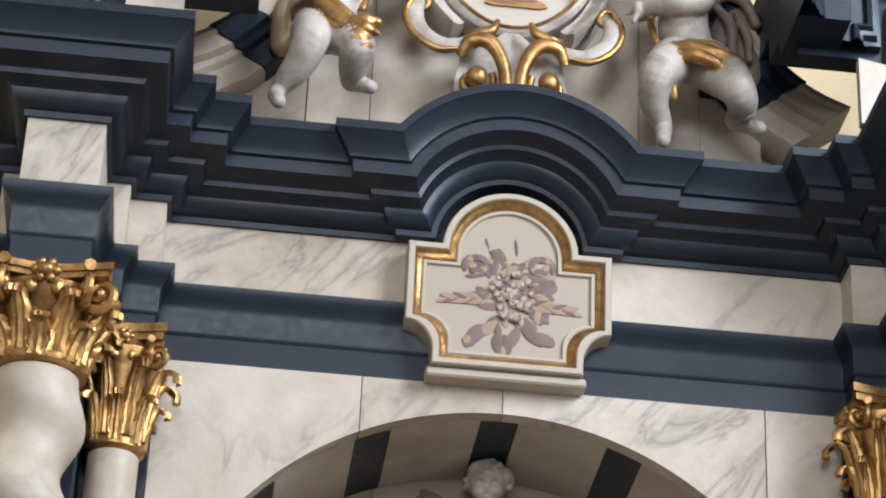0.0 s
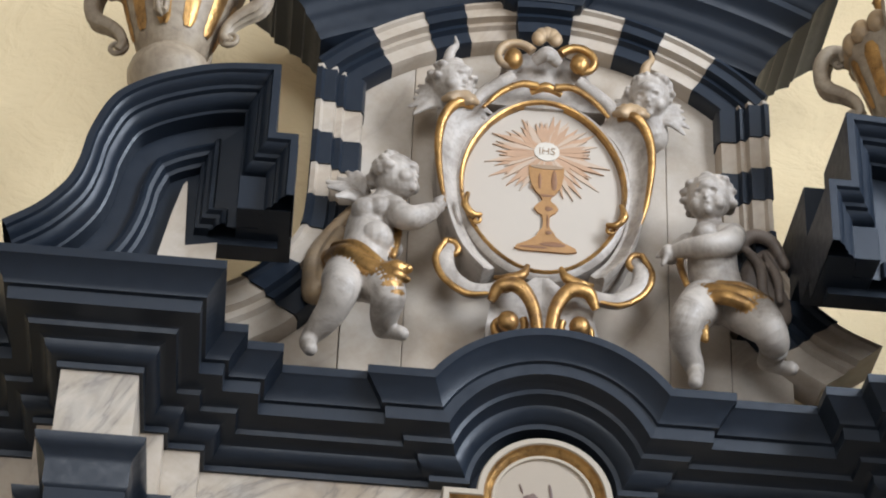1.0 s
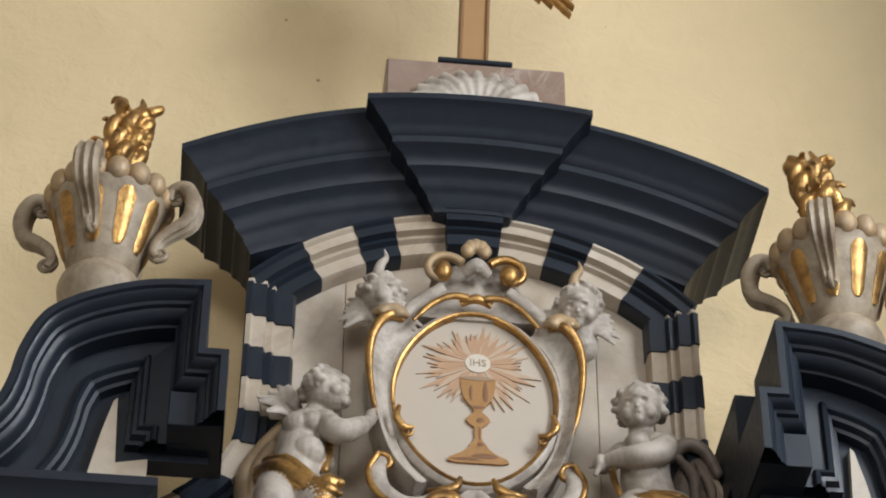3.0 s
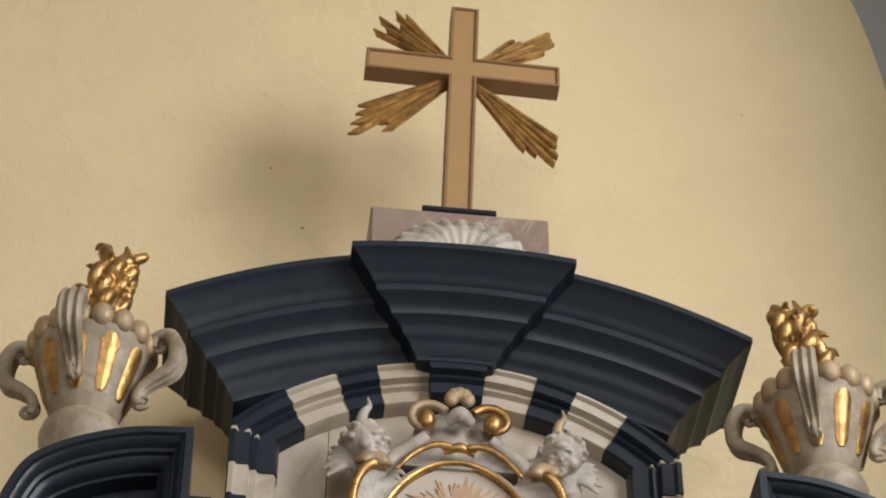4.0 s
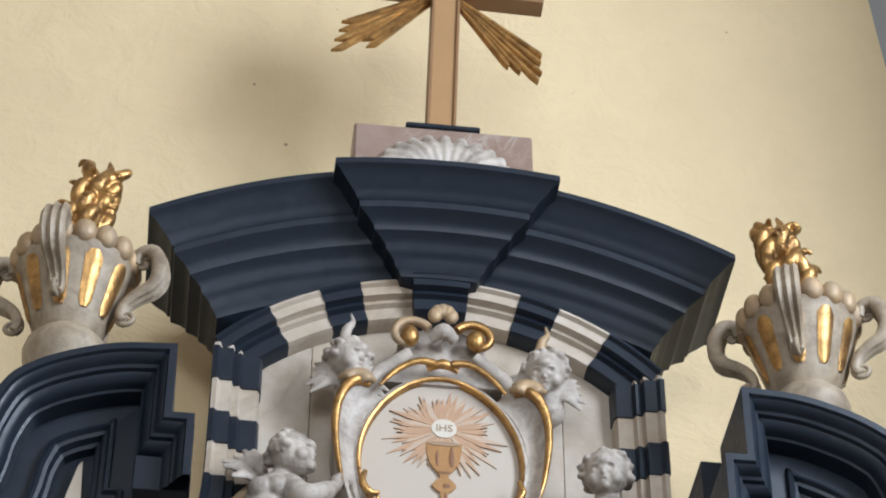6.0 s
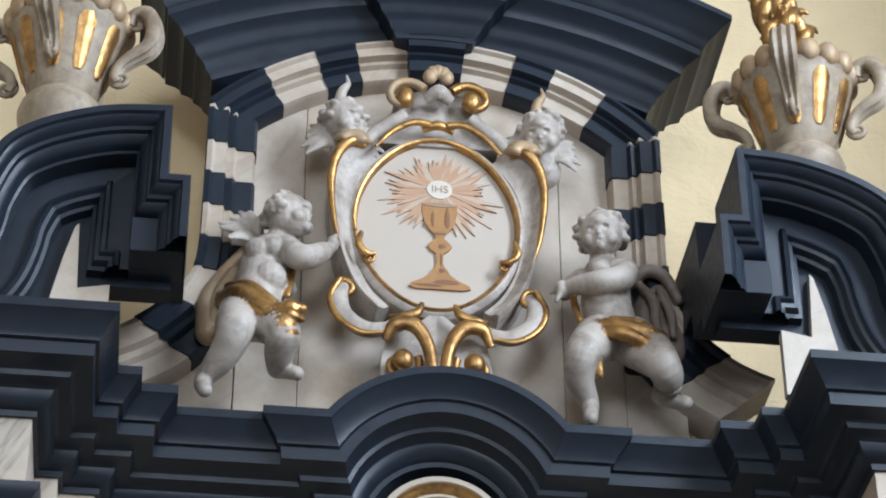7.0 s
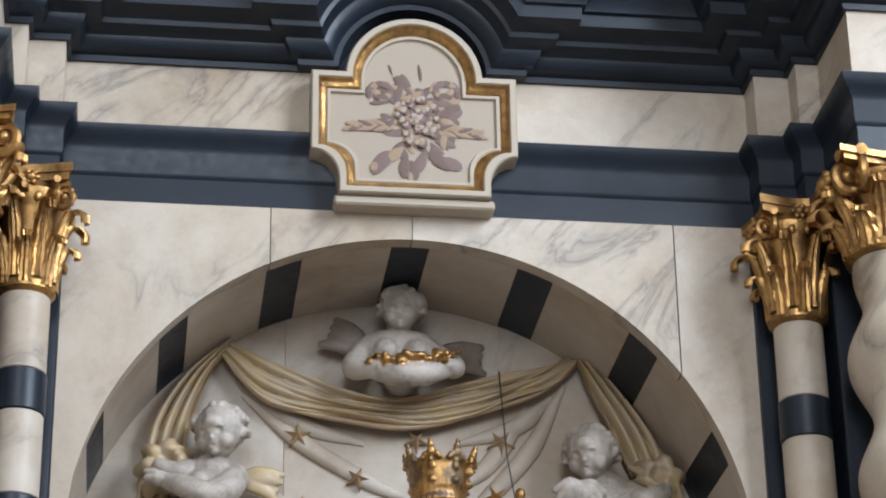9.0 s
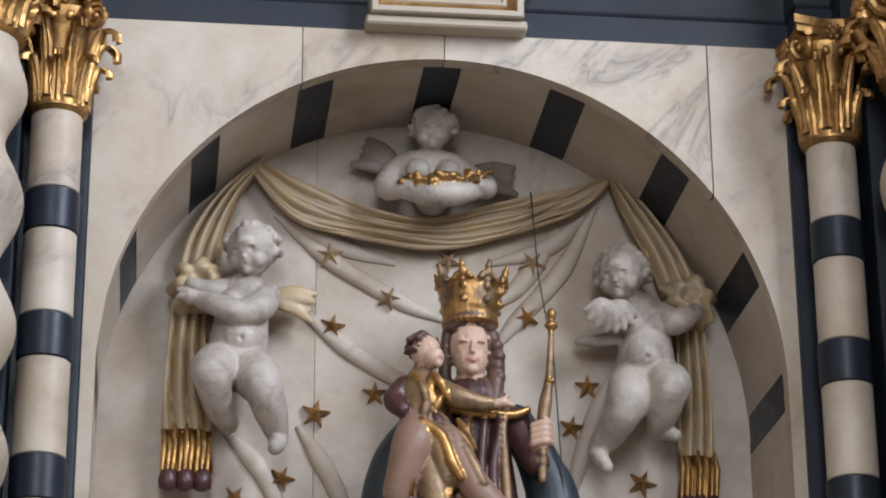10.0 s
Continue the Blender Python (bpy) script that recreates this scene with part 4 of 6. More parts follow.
for s in (-1, 1):
    y = CY - 0.02
    # broad side band: white body with gilded edges
    outer = smooth_path([(s * 0.235, 6.995), (s * 0.305, 6.982), (s * 0.360, 6.92), (s * 0.374, 6.79), (s * 0.358, 6.64), (s * 0.322, 6.49), (s * 0.280, 6.385), (s * 0.205, 6.29)], 6)
    inner = smooth_path([(s * 0.190, 6.965), (s * 0.240, 6.905), (s * 0.280, 6.82), (s * 0.296, 6.72), (s * 0.292, 6.62), (s * 0.268, 6.50), (s * 0.220, 6.40), (s * 0.160, 6.335)], 6)
    rows = []
    for p, q in zip(outer, inner):
        across = [(0.0, 0.19), (0.0, y - 0.018), (0.10, y - 0.030), (0.26, y - 0.022), (0.5, y + 0.002), (0.78, y + 0.016), (0.95, y + 0.016), (1.0, y + 0.022), (1.0, 0.19)]
        rows.append([(p[0] + (q[0] - p[0]) * v, yy, p[1] + (q[1] - p[1]) * v) for v, yy in across])
    bm = bmesh.new()
    vs = grid(bm, rows)
    cap(bm, vs[0])
    cap(bm, vs[-1])
    part("side_band", bm, CARVED, cartouche, "white dished scroll band", 40)
    strap("gilt_edge", [(s * 0.255, y - 0.02, 6.980), (s * 0.308, y - 0.045, 6.975), (s * 0.356, y - 0.035, 6.91), (s * 0.370, y - 0.03, 6.79), (s * 0.354, y - 0.025, 6.64), (s * 0.330, y - 0.02, 6.535)], (0.012, 0.020, 0.018, 0.014, 0.010, 0.006), GOLD, 0.9)
    strap("gilt_leaf", [(s * 0.262, y - 0.03, 6.60), (s * 0.272, y - 0.035, 6.55), (s * 0.245, y - 0.03, 6.515), (s * 0.212, y - 0.02, 6.522)], (0.008, 0.014, 0.013, 0.006), GOLD)
    coil("gilt_curl", (s * 0.232, 6.505), 0.022, 1.2, 0.008, 0.4, GOLD, s)
    # shells at the shoulders
    lobes = []
    for k in range(7):
        a = radians(20 + k * 24)
        c = Vector((s * 0.30, y - 0.03, 6.975))
        d = Vector((s * math.cos(a), 0, math.sin(a)))
        lobes.append((limb((*c, 0.012), (*(c + d * 0.032 + Vector((0, -0.018, 0))), 0.016), (*(c + d * 0.060), 0.012)), 0))
    tagged(sculpture("shell", lobes, [GOLD_DULL], 0.005, cartouche, 0), "worn gilded shell")
    # lower scrolls
    strap("lower_scroll", [(s * 0.31, y, 6.395), (s * 0.335, y - 0.02, 6.33), (s * 0.315, y - 0.03, 6.255), (s * 0.25, y - 0.03, 6.205), (s * 0.18, y - 0.03, 6.21), (s * 0.135, y - 0.03, 6.25)], (0.024, 0.036, 0.034, 0.032, 0.026, 0.014), CARVED, 0.6)
    strap("gilt_edge", [(s * 0.33, y - 0.03, 6.40), (s * 0.362, y - 0.035, 6.32), (s * 0.335, y - 0.045, 6.235), (s * 0.26, y - 0.05, 6.178), (s * 0.185, y - 0.05, 6.183)], (0.010, 0.013, 0.012, 0.011, 0.006), GOLD)
    coil("gilt_curl", (s * 0.315, 6.375), 0.036, 1.3, 0.014, 1.0, GOLD, s)
    strap("gilt_leaf", [(s * 0.055, y - 0.04, 6.315), (s * 0.075, y - 0.045, 6.27), (s * 0.13, y - 0.045, 6.25), (s * 0.165, y - 0.03, 6.262)], (0.008, 0.019, 0.017, 0.007), GOLD)
    # great volutes at the foot
    strap("foot_volute", [(s * 0.175, y - 0.03, 6.165), (s * 0.145, y - 0.05, 6.215), (s * 0.085, y - 0.055, 6.215), (s * 0.04, y - 0.05, 6.15), (s * 0.022, y - 0.05, 6.04), (s * 0.028, y - 0.05, 5.93)], (0.014, 0.026, 0.028, 0.024, 0.02, 0.018), GOLD)
    coil("foot_coil", (s * 0.122, 6.085), 0.066, 1.15, 0.015, 2.6, GOLD, s)
    bm = bmesh.new()
    ball(bm, (s * 0.118, y - 0.045, 6.082), 0.036, (1, 0.8, 1.05))
    part("boss", bm, GOLD, cartouche)
    bm = prism(bmesh.new(), [(s * 0.0, 5.9), (s * 0.19, 5.9), (s * 0.185, 6.1), (s * 0.17, 6.2), (s * 0.08, 6.26), (0.0, 6.33)], CY, 0.2)
    part("backing", bm, CARVED, cartouche)
    # crest
    coil("crest_volute", (s * 0.118, 7.205), 0.078, 1.05, 0.018, 0.5, GOLD if s > 0 else GOLD_DULL, -s, CY - 0.05)
    bm = bmesh.new()
    ball(bm, (s * 0.118, CY - 0.055, 7.198), 0.034, (1, 0.9, 1.3))
    part("bud", bm, GOLD, cartouche)
    strap("crest_scroll", [(s * 0.115, y - 0.02, 7.135), (s * 0.16, y - 0.01, 7.10), (s * 0.215, y, 7.06), (s * 0.26, y, 6.99)], (0.022, 0.026, 0.026, 0.022), CARVED)
    strap("gilt_edge", [(s * 0.03, y - 0.045, 7.075), (s * 0.09, y - 0.05, 7.075), (s * 0.16, y - 0.045, 7.035), (s * 0.22, y - 0.04, 6.965)], (0.016, 0.013, 0.012, 0.007), GOLD)
bm = bmesh.new()
for k in range(5):
    a = radians(-70 + 35 * k)
    ball(bm, (0.032 * math.sin(a), CY - 0.06, 7.285 + 0.035 * math.cos(a)), 0.026, (1, 0.8, 1.2))
part("crest_flower", bm, GOLD_DULL, cartouche)
strap("crest_knob", [(-0.045, CY - 0.05, 7.195), (0.0, CY - 0.075, 7.215), (0.045, CY - 0.05, 7.195)], (0.02, 0.032, 0.02), CARVED)
strap("gilt_clasp", [(-0.055, CY - 0.045, 7.062), (0.0, CY - 0.06, 7.078), (0.055, CY - 0.045, 7.062)], (0.012, 0.02, 0.012), GOLD)
part("crest_back", prism(bmesh.new(), [(-0.22, 7.03), (0.22, 7.03), (0.16, 7.17), (0.15, 7.24), (0.05, 7.28), (-0.05, 7.28), (-0.15, 7.24), (-0.16, 7.17)], CY, 0.2), CARVED, cartouche)

# the painting: rays, wafer and chalice
HZ = 6.845
rng = random.Random(12)
PY = CY + 0.0125
glow = [(0.012 + 0.105 * math.cos(a) * (1 + 0.12 * math.sin(9 * a)), HZ + 0.09 * math.sin(a) * (1 + 0.12 * math.sin(9 * a))) for a in np.linspace(0, 2 * math.pi, 73)[:-1]]
part("painted_glow", prism(bmesh.new(), glow, PY - 0.0003, PY + 0.002, (0.012, HZ)), PAINT_RAY, cartouche, "orange painted glow")
for k in range(84):
    a = 2 * math.pi * k / 84 + rng.uniform(-0.05, 0.05)
    low = math.sin(a) < -0.1
    l = (0.20 if k % 2 else 0.155) * rng.uniform(0.75, 1.05) * (1.0 + (0.15 if low and abs(math.cos(a)) > 0.3 else 0)) * (0.84 if math.sin(a) > 0.5 else 1)
    d, n2 = Vector((math.cos(a), math.sin(a))), Vector((-math.sin(a), math.cos(a)))
    c = Vector((0.012, HZ))
    bend = n2 * rng.uniform(-0.006, 0.006)
    pts = [c + d * 0.03 - n2 * 0.003, c + d * l * 0.65 - n2 * 0.010 + bend, c + d * l, c + d * l * 0.65 + n2 * 0.010 + bend, c + d * 0.03 + n2 * 0.003]
    part("painted_ray", prism(bmesh.new(), [(p.x, p.y) for p in pts], PY - 0.001 - 0.0006 * (k * 3 % 7), PY + 0.002), PAINT_RAY if k % 3 else PAINT_RAY_PALE, cartouche)
disc = [(0.012 + 0.044 * math.cos(a), HZ + 0.040 * math.sin(a)) for a in np.linspace(0, 2 * math.pi, 33)[:-1]]
part("painted_wafer", prism(bmesh.new(), disc, PY - 0.0075, PY + 0.003), PAINT_WAFER, cartouche, "pale painted wafer lettered IHS")
txt = bpy.data.curves.new("wafer_letters", "FONT")
txt.body, txt.size, txt.align_x, txt.align_y, txt.extrude = "IHS", 0.042, "CENTER", "CENTER", 0.0006
letters = new("wafer_letters", txt)
letters.parent = cartouche
letters.matrix_basis = pose(0.012, PY - 0.0085, HZ, 90, 0, 0)
txt.materials.append(PAINT_OCHRE)
cup = [(0.062, 6.782), (0.060, 6.74), (0.052, 6.70), (0.036, 6.672), (0.020, 6.655), (0.014, 6.635), (0.032, 6.618), (0.042, 6.602), (0.030, 6.585), (0.013, 6.572), (0.011, 6.53), (0.016, 6.515), (0.028, 6.50), (0.034, 6.485), (0.06, 6.463), (0.10, 6.443), (0.105, 6.43), (0.08, 6.423)]
part("painted_chalice", prism(bmesh.new(), [(0.012 + x, z) for x, z in cup] + [(0.012 - x, z) for x, z in cup[::-1]], PY - 0.0075, PY + 0.003), PAINT_GOLD, cartouche, "painted gold chalice")
for x, z, w, h in ((0.038, 6.72, 0.010, 0.045), (-0.012, 6.715, 0.006, 0.035), (0.02, 6.60, 0.014, 0.010), (0.035, 6.452, 0.045, 0.010), (-0.03, 6.437, 0.05, 0.006), (0.012, 6.655, 0.026, 0.006), (0.017, 6.545, 0.004, 0.03), (0.02, 6.50, 0.012, 0.008)):
    bm = bmesh.new()
    dab(bm, x, z, w, h, 0, PY - 0.0100)
    part("painted_shade", bm, PAINT_BROWN, cartouche)
rimo = [(0.012 + 0.058 * math.cos(a), 6.777 + 0.009 * math.sin(a)) for a in np.linspace(0, 2 * math.pi, 25)[:-1]]
part("painted_cup_rim", prism(bmesh.new(), rimo, PY - 0.0095, PY + 0.003), PAINT_OCHRE, cartouche)

# ================= carved putti of the attic =================
# winged heads beside the crest
for s, x, z, face in ((-1, -0.330, 7.085, (0.75, -1, -0.35)), (1, 0.368, 7.095, (-0.25, -1, -0.75))):
    bl = head_blobs(x, 0.03, z, 0.079, face, 5 + s, n=36)
    bl.append((limb((x, 0.06, z - 0.05, 0.05), (x + 0.02, 0.10, z - 0.12, 0.06)), 0))
    bl.append((feathers((x + 0.03, 0.05, z - 0.08), [(1, 0.1, 0.9 - 0.35 * k) for k in range(5)], 0.12, 0.022), 0))
    bl.append((feathers((x - 0.03, 0.05, z - 0.08), [(-1, 0.1, 0.9 - 0.35 * k) for k in range(5)], 0.12, 0.022), 0))
    bl.append((limb((x - 0.02, 0.03, z + 0.07, 0.022), (x - 0.01, 0.02, z + 0.13, 0.018), (x + 0.01, 0.02, z + 0.165, 0.011), (x + 0.004, 0.02, z + 0.205, 0.004)), 1 if s > 0 else 0))
    ob = sculpture("cherub_head", bl, [CARVED, GOLD_DULL], 0.0042, None, 1)
    tagged(ob, "carved marble winged child's head beside the crest", "carving", "winged heads")


def putto(name, label, bl, mats=None, voxel=0.0042):
    ob = sculpture(name, bl, mats or [CARVED, GOLD], voxel, smooth_steps=3)
    return tagged(ob, label, "statue", "carved putti")


bl = head_blobs(-0.512, -0.03, 6.607, 0.080, (1, -0.5, 0.0), 2, n=44)
bl += [(limb((-0.535, -0.01, 6.54, 0.043), (-0.56, 0.0, 6.50, 0.048)), 0),
       (limb((-0.57, 0.01, 6.47, 0.077), (-0.585, 0.01, 6.42, 0.082), (-0.59, 0.0, 6.34, 0.085), (-0.605, 0.0, 6.27, 0.087), (-0.612, 0.0, 6.21, 0.083)), 0),
       (blob(-0.566, -0.045, 6.34, 0.059), 0), (blob(-0.555, -0.05, 6.455, 0.046), 0), (blob(-0.61, -0.045, 6.45, 0.046), 0),
       (limb((-0.515, -0.04, 6.475, 0.045), (-0.485, -0.075, 6.42, 0.046), (-0.445, -0.085, 6.41, 0.042), (-0.40, -0.055, 6.455, 0.034), (-0.376, -0.03, 6.488, 0.025)), 0),
       (blob(-0.362, -0.022, 6.515, 0.028, (0.85, 0.9, 1.15)), 0), (limb((-0.36, -0.03, 6.53, 0.011), (-0.35, -0.015, 6.555, 0.009)), 0), (limb((-0.348, -0.02, 6.52, 0.010), (-0.335, 0.0, 6.535, 0.008)), 0),
       (limb((-0.56, 0.09, 6.49, 0.043), (-0.50, 0.12, 6.42, 0.034)), 0),
       (limb((-0.645, -0.02, 6.205, 0.084), (-0.662, -0.085, 6.13, 0.077), (-0.672, -0.12, 6.07, 0.061), (-0.695, -0.085, 6.02, 0.052), (-0.725, -0.05, 5.985, 0.045), (-0.757, -0.02, 5.955, 0.032)), 0),
       (limb((-0.757, -0.02, 5.95, 0.030), (-0.765, -0.04, 5.915, 0.027), (-0.755, -0.075, 5.87, 0.024)), 0),
       (limb((-0.585, -0.03, 6.19, 0.080), (-0.545, -0.10, 6.125, 0.075), (-0.520, -0.135, 6.06, 0.059), (-0.525, -0.085, 6.025, 0.050), (-0.525, -0.02, 6.01, 0.038)), 0),
       (limb((-0.525, -0.015, 6.005, 0.030), (-0.495, -0.04, 5.985, 0.026), (-0.465, -0.06, 5.965, 0.024)), 0),
       (feathers((-0.60, 0.05, 6.55), [(-0.55, 0.1, 1.0), (-0.9, 0.1, 0.9), (-0.35, 0.0, 1.1), (-0.8, -0.1, 0.35), (-0.6, -0.2, 0.1), (-0.3, -0.2, -0.1)], 0.16, 0.026), 0),
       (limb((-0.715, 0.0, 6.28, 0.030), (-0.66, -0.095, 6.235, 0.034), (-0.60, -0.135, 6.175, 0.030), (-0.55, -0.15, 6.14, 0.026), (-0.495, -0.16, 6.145, 0.034), (-0.46, -0.16, 6.15, 0.016)), 1),
       (limb((-0.71, -0.02, 6.245, 0.022), (-0.65, -0.11, 6.20, 0.024), (-0.59, -0.15, 6.145, 0.020), (-0.55, -0.16, 6.11, 0.018)), 1),
       (limb((-0.545, -0.165, 6.13, 0.016), (-0.50, -0.175, 6.11, 0.026), (-0.462, -0.165, 6.105, 0.012)), 1), (limb((-0.54, -0.165, 6.12, 0.014), (-0.52, -0.175, 6.075, 0.022), (-0.49, -0.165, 6.055, 0.010)), 1),
       (limb((-0.70, -0.04, 6.30, 0.016), (-0.64, -0.11, 6.265, 0.018), (-0.585, -0.14, 6.21, 0.016), (-0.54, -0.15, 6.16, 0.014)), 1),
       (limb((-0.755, 0.09, 6.20, 0.045), (-0.755, 0.09, 6.33, 0.04), (-0.71, 0.09, 6.44, 0.030), (-0.65, 0.07, 6.53, 0.018)), 2),
       (limb((-0.735, 0.07, 6.22, 0.03), (-0.72, 0.06, 6.33, 0.03), (-0.68, 0.06, 6.43, 0.022)), 2),
       (limb((-0.515, 0.02, 6.47, 0.013), (-0.492, -0.01, 6.40, 0.013), (-0.505, -0.04, 6.28, 0.012)), 1)]
putto("putto", "carved marble putto with gilded loincloth reaching for the cartouche", bl, [CARVED, GOLD, GOLD_DULL])

bl = head_blobs(0.556, -0.03, 6.625, 0.082, (-0.35, -1, -0.35), 3, n=44)
bl += [(limb((0.56, 0.0, 6.56, 0.043), (0.563, 0.0, 6.51, 0.048)), 0),
       (limb((0.568, 0.01, 6.48, 0.078), (0.57, 0.01, 6.42, 0.083), (0.568, 0.0, 6.35, 0.085), (0.58, 0.0, 6.28, 0.087), (0.59, 0.0, 6.23, 0.083)), 0),
       (blob(0.555, -0.045, 6.35, 0.059), 0), (blob(0.535, -0.05, 6.465, 0.043), 0), (blob(0.60, -0.05, 6.465, 0.043), 0),
       (limb((0.632, -0.04, 6.475, 0.045), (0.60, -0.10, 6.40, 0.046), (0.535, -0.115, 6.37, 0.042), (0.475, -0.08, 6.38, 0.034), (0.435, -0.05, 6.385, 0.025)), 0),
       (blob(0.41, -0.04, 6.38, 0.030, (0.9, 0.9, 1.15)), 0), (limb((0.405, -0.05, 6.365, 0.012), (0.39, -0.045, 6.33, 0.009)), 0), (limb((0.395, -0.04, 6.385, 0.011), (0.375, -0.03, 6.37, 0.008)), 0),
       (limb((0.50, 0.05, 6.49, 0.042), (0.44, 0.07, 6.45, 0.032)), 0),
       (limb((0.53, -0.03, 6.20, 0.080), (0.485, -0.095, 6.12, 0.071), (0.452, -0.12, 6.06, 0.057), (0.455, -0.07, 6.005, 0.049), (0.495, -0.015, 5.95, 0.032)), 0),
       (limb((0.495, -0.015, 5.945, 0.030), (0.49, -0.05, 5.90, 0.025), (0.482, -0.08, 5.855, 0.024)), 0),
       (limb((0.64, -0.03, 6.20, 0.084), (0.685, -0.10, 6.11, 0.077), (0.722, -0.125, 6.04, 0.059), (0.75, -0.05, 6.03, 0.049), (0.745, 0.04, 6.035, 0.034)), 0),
       (limb((0.745, 0.04, 6.03, 0.028), (0.785, 0.03, 6.01, 0.024), (0.82, 0.01, 5.995, 0.024)), 0),
       # swirling cloth behind, its shade put into the darker colour
       (blob(0.765, 0.10, 6.43, 0.105, (0.75, 0.35, 1.15), (0, 25, 0)), 2), (blob(0.79, 0.09, 6.30, 0.085, (0.7, 0.35, 1.2), (0, -15, 0)), 2),
       (limb((0.665, 0.07, 6.50, 0.022), (0.72, 0.05, 6.545, 0.026), (0.785, 0.05, 6.525, 0.022), (0.83, 0.06, 6.44, 0.018)), 2),
       (limb((0.70, 0.06, 6.49, 0.014), (0.74, 0.04, 6.41, 0.020), (0.745, 0.04, 6.31, 0.018), (0.78, 0.04, 6.22, 0.014)), 2),
       (limb((0.76, 0.05, 6.47, 0.012), (0.795, 0.04, 6.37, 0.018), (0.80, 0.04, 6.28, 0.014)), 2),
       (limb((0.48, -0.06, 6.20, 0.020), (0.54, -0.115, 6.19, 0.030), (0.61, -0.14, 6.165, 0.032), (0.68, -0.14, 6.155, 0.026), (0.73, -0.12, 6.165, 0.014)), 1),
       (limb((0.50, -0.10, 6.165, 0.016), (0.57, -0.15, 6.145, 0.026), (0.64, -0.16, 6.115, 0.022), (0.69, -0.15, 6.095, 0.010)), 1),
       (limb((0.56, -0.12, 6.215, 0.016), (0.63, -0.13, 6.20, 0.022), (0.70, -0.12, 6.19, 0.010)), 1),
       (limb((0.495, -0.09, 6.18, 0.022), (0.50, -0.115, 6.09, 0.024), (0.515, -0.10, 6.01, 0.014)), 1),
       (limb((0.47, 0.02, 6.46, 0.013), (0.455, -0.01, 6.36, 0.013), (0.47, -0.04, 6.26, 0.011)), 1)]
putto("putto", "carved marble putto with gilded loincloth and swirling cloth darkened as in shade", bl, [CARVED, GOLD, CARVED_BROWN_SHADE])

# ================= urns with gilded flames =================


def urn(cx, cy, z, turn, lean):
    ob = thing("flame_urn", "beige stone urn with gilded flutes, scroll handles and gilded flame", "urn", "urns on the wings")
    c = (cx, cy, z)
    part("foot", lathe(bmesh.new(), [(0.10, -0.08), (0.115, -0.02), (0.135, 0.01), (0.14, 0.045), (0.13, 0.08), (0.105, 0.10), (0.10, 0.115)], c, 32), URN_STONE, ob)
    prof = [(0.098, 0.112), (0.116, 0.14), (0.138, 0.20), (0.162, 0.28), (0.184, 0.355), (0.195, 0.385), (0.200, 0.395), (0.196, 0.405), (0.182, 0.412), (0.176, 0.43), (0.162, 0.455), (0.125, 0.475), (0.075, 0.495), (0.06, 0.51)]
    part("body", lathe(bmesh.new(), prof, c, 40), URN_STONE, ob)
    for k in range(10):
        a = turn + 2 * math.pi * (k + 0.5) / 10
        bm = bmesh.new()
        rows = []
        for i in range(9):
            t = i / 8
            zz = 0.165 + 0.20 * t
            r = float(np.interp(zz, [p[1] for p in prof], [p[0] for p in prof])) + 0.002
            w = 0.021 + 0.013 * t
            if i in (0, 8):
                w *= 0.55
            rows.append([(cx + (r + 0.006 * math.cos(u * 1.5)) * math.cos(a + u * w / r), cy + (r + 0.006 * math.cos(u * 1.5)) * math.sin(a + u * w / r), z + zz) for u in (-1, -0.6, 0, 0.6, 1)])
        grid(bm, rows)
        part("gilt_flute", bm, GOLD, ob, "gilded flute")
    for k in range(16):
        a = turn + 2 * math.pi * k / 16
        bm = bmesh.new()
        ball(bm, (cx + 0.188 * math.cos(a), cy + 0.188 * math.sin(a), z + 0.432), 0.042, (0.85, 0.95, 1.15), (0, 0, math.degrees(a)), 14, 10)
        part("gadroon", bm, GOLD_DULL, ob)
    for k in range(4):
        a = turn + math.pi / 2 * k
        d, up = Vector((math.cos(a), math.sin(a), 0)), Vector((0, 0, 1))
        o = Vector(c)
        pts = [o + d * 0.212 + up * 0.410, o + d * 0.222 + up * 0.452, o + d * 0.260 + up * 0.456, o + d * 0.288 + up * 0.410, o + d * 0.292 + up * 0.350, o + d * 0.272 + up * 0.306, o + d * 0.228 + up * 0.278, o + d * 0.186 + up * 0.240, o + d * 0.170 + up * 0.195, o + d * 0.184 + up * 0.168]
        line = smooth_path(pts, 6)
        # a broad ribbed strap
        side = Vector((-d.y, d.x, 0))
        rad = taper(len(line), 0.024, 0.034, 0.042, 0.044, 0.042, 0.036, 0.030, 0.025, 0.021)
        rows = []
        for i, p in enumerate(line):
            t = (line[min(i + 1, len(line) - 1)] - line[max(i - 1, 0)]).normalized()
            nrm = t.cross(side).normalized()
            w = rad[i]
            rows.append([p + side * (w * u) + nrm * (0.72 * w * v) for u, v in ((-1, -0.4), (-1, 0.5), (-0.7, 0.9), (-0.35, 0.6), (0, 1.0), (0.35, 0.6), (0.7, 0.9), (1, 0.5), (1, -0.4), (0.6, -0.8), (0, -0.5), (-0.6, -0.8))])
        bm = bmesh.new()
        vs = grid(bm, rows, close_v=True)
        cap(bm, vs[0])
        cap(bm, vs[-1])
        handle = part("handle", bm, URN_STONE, ob, smooth=60)
        for cc, rr, st in ((o + d * 0.236 + up * 0.418, 0.030, 0.0), (o + d * 0.194 + up * 0.188, 0.032, 3.0)):
            bm = bmesh.new()
            spiral(bm, cc, d, up, rr, 1.3, 0.011, st)
            part("curl", bm, URN_STONE, handle, smooth=60)
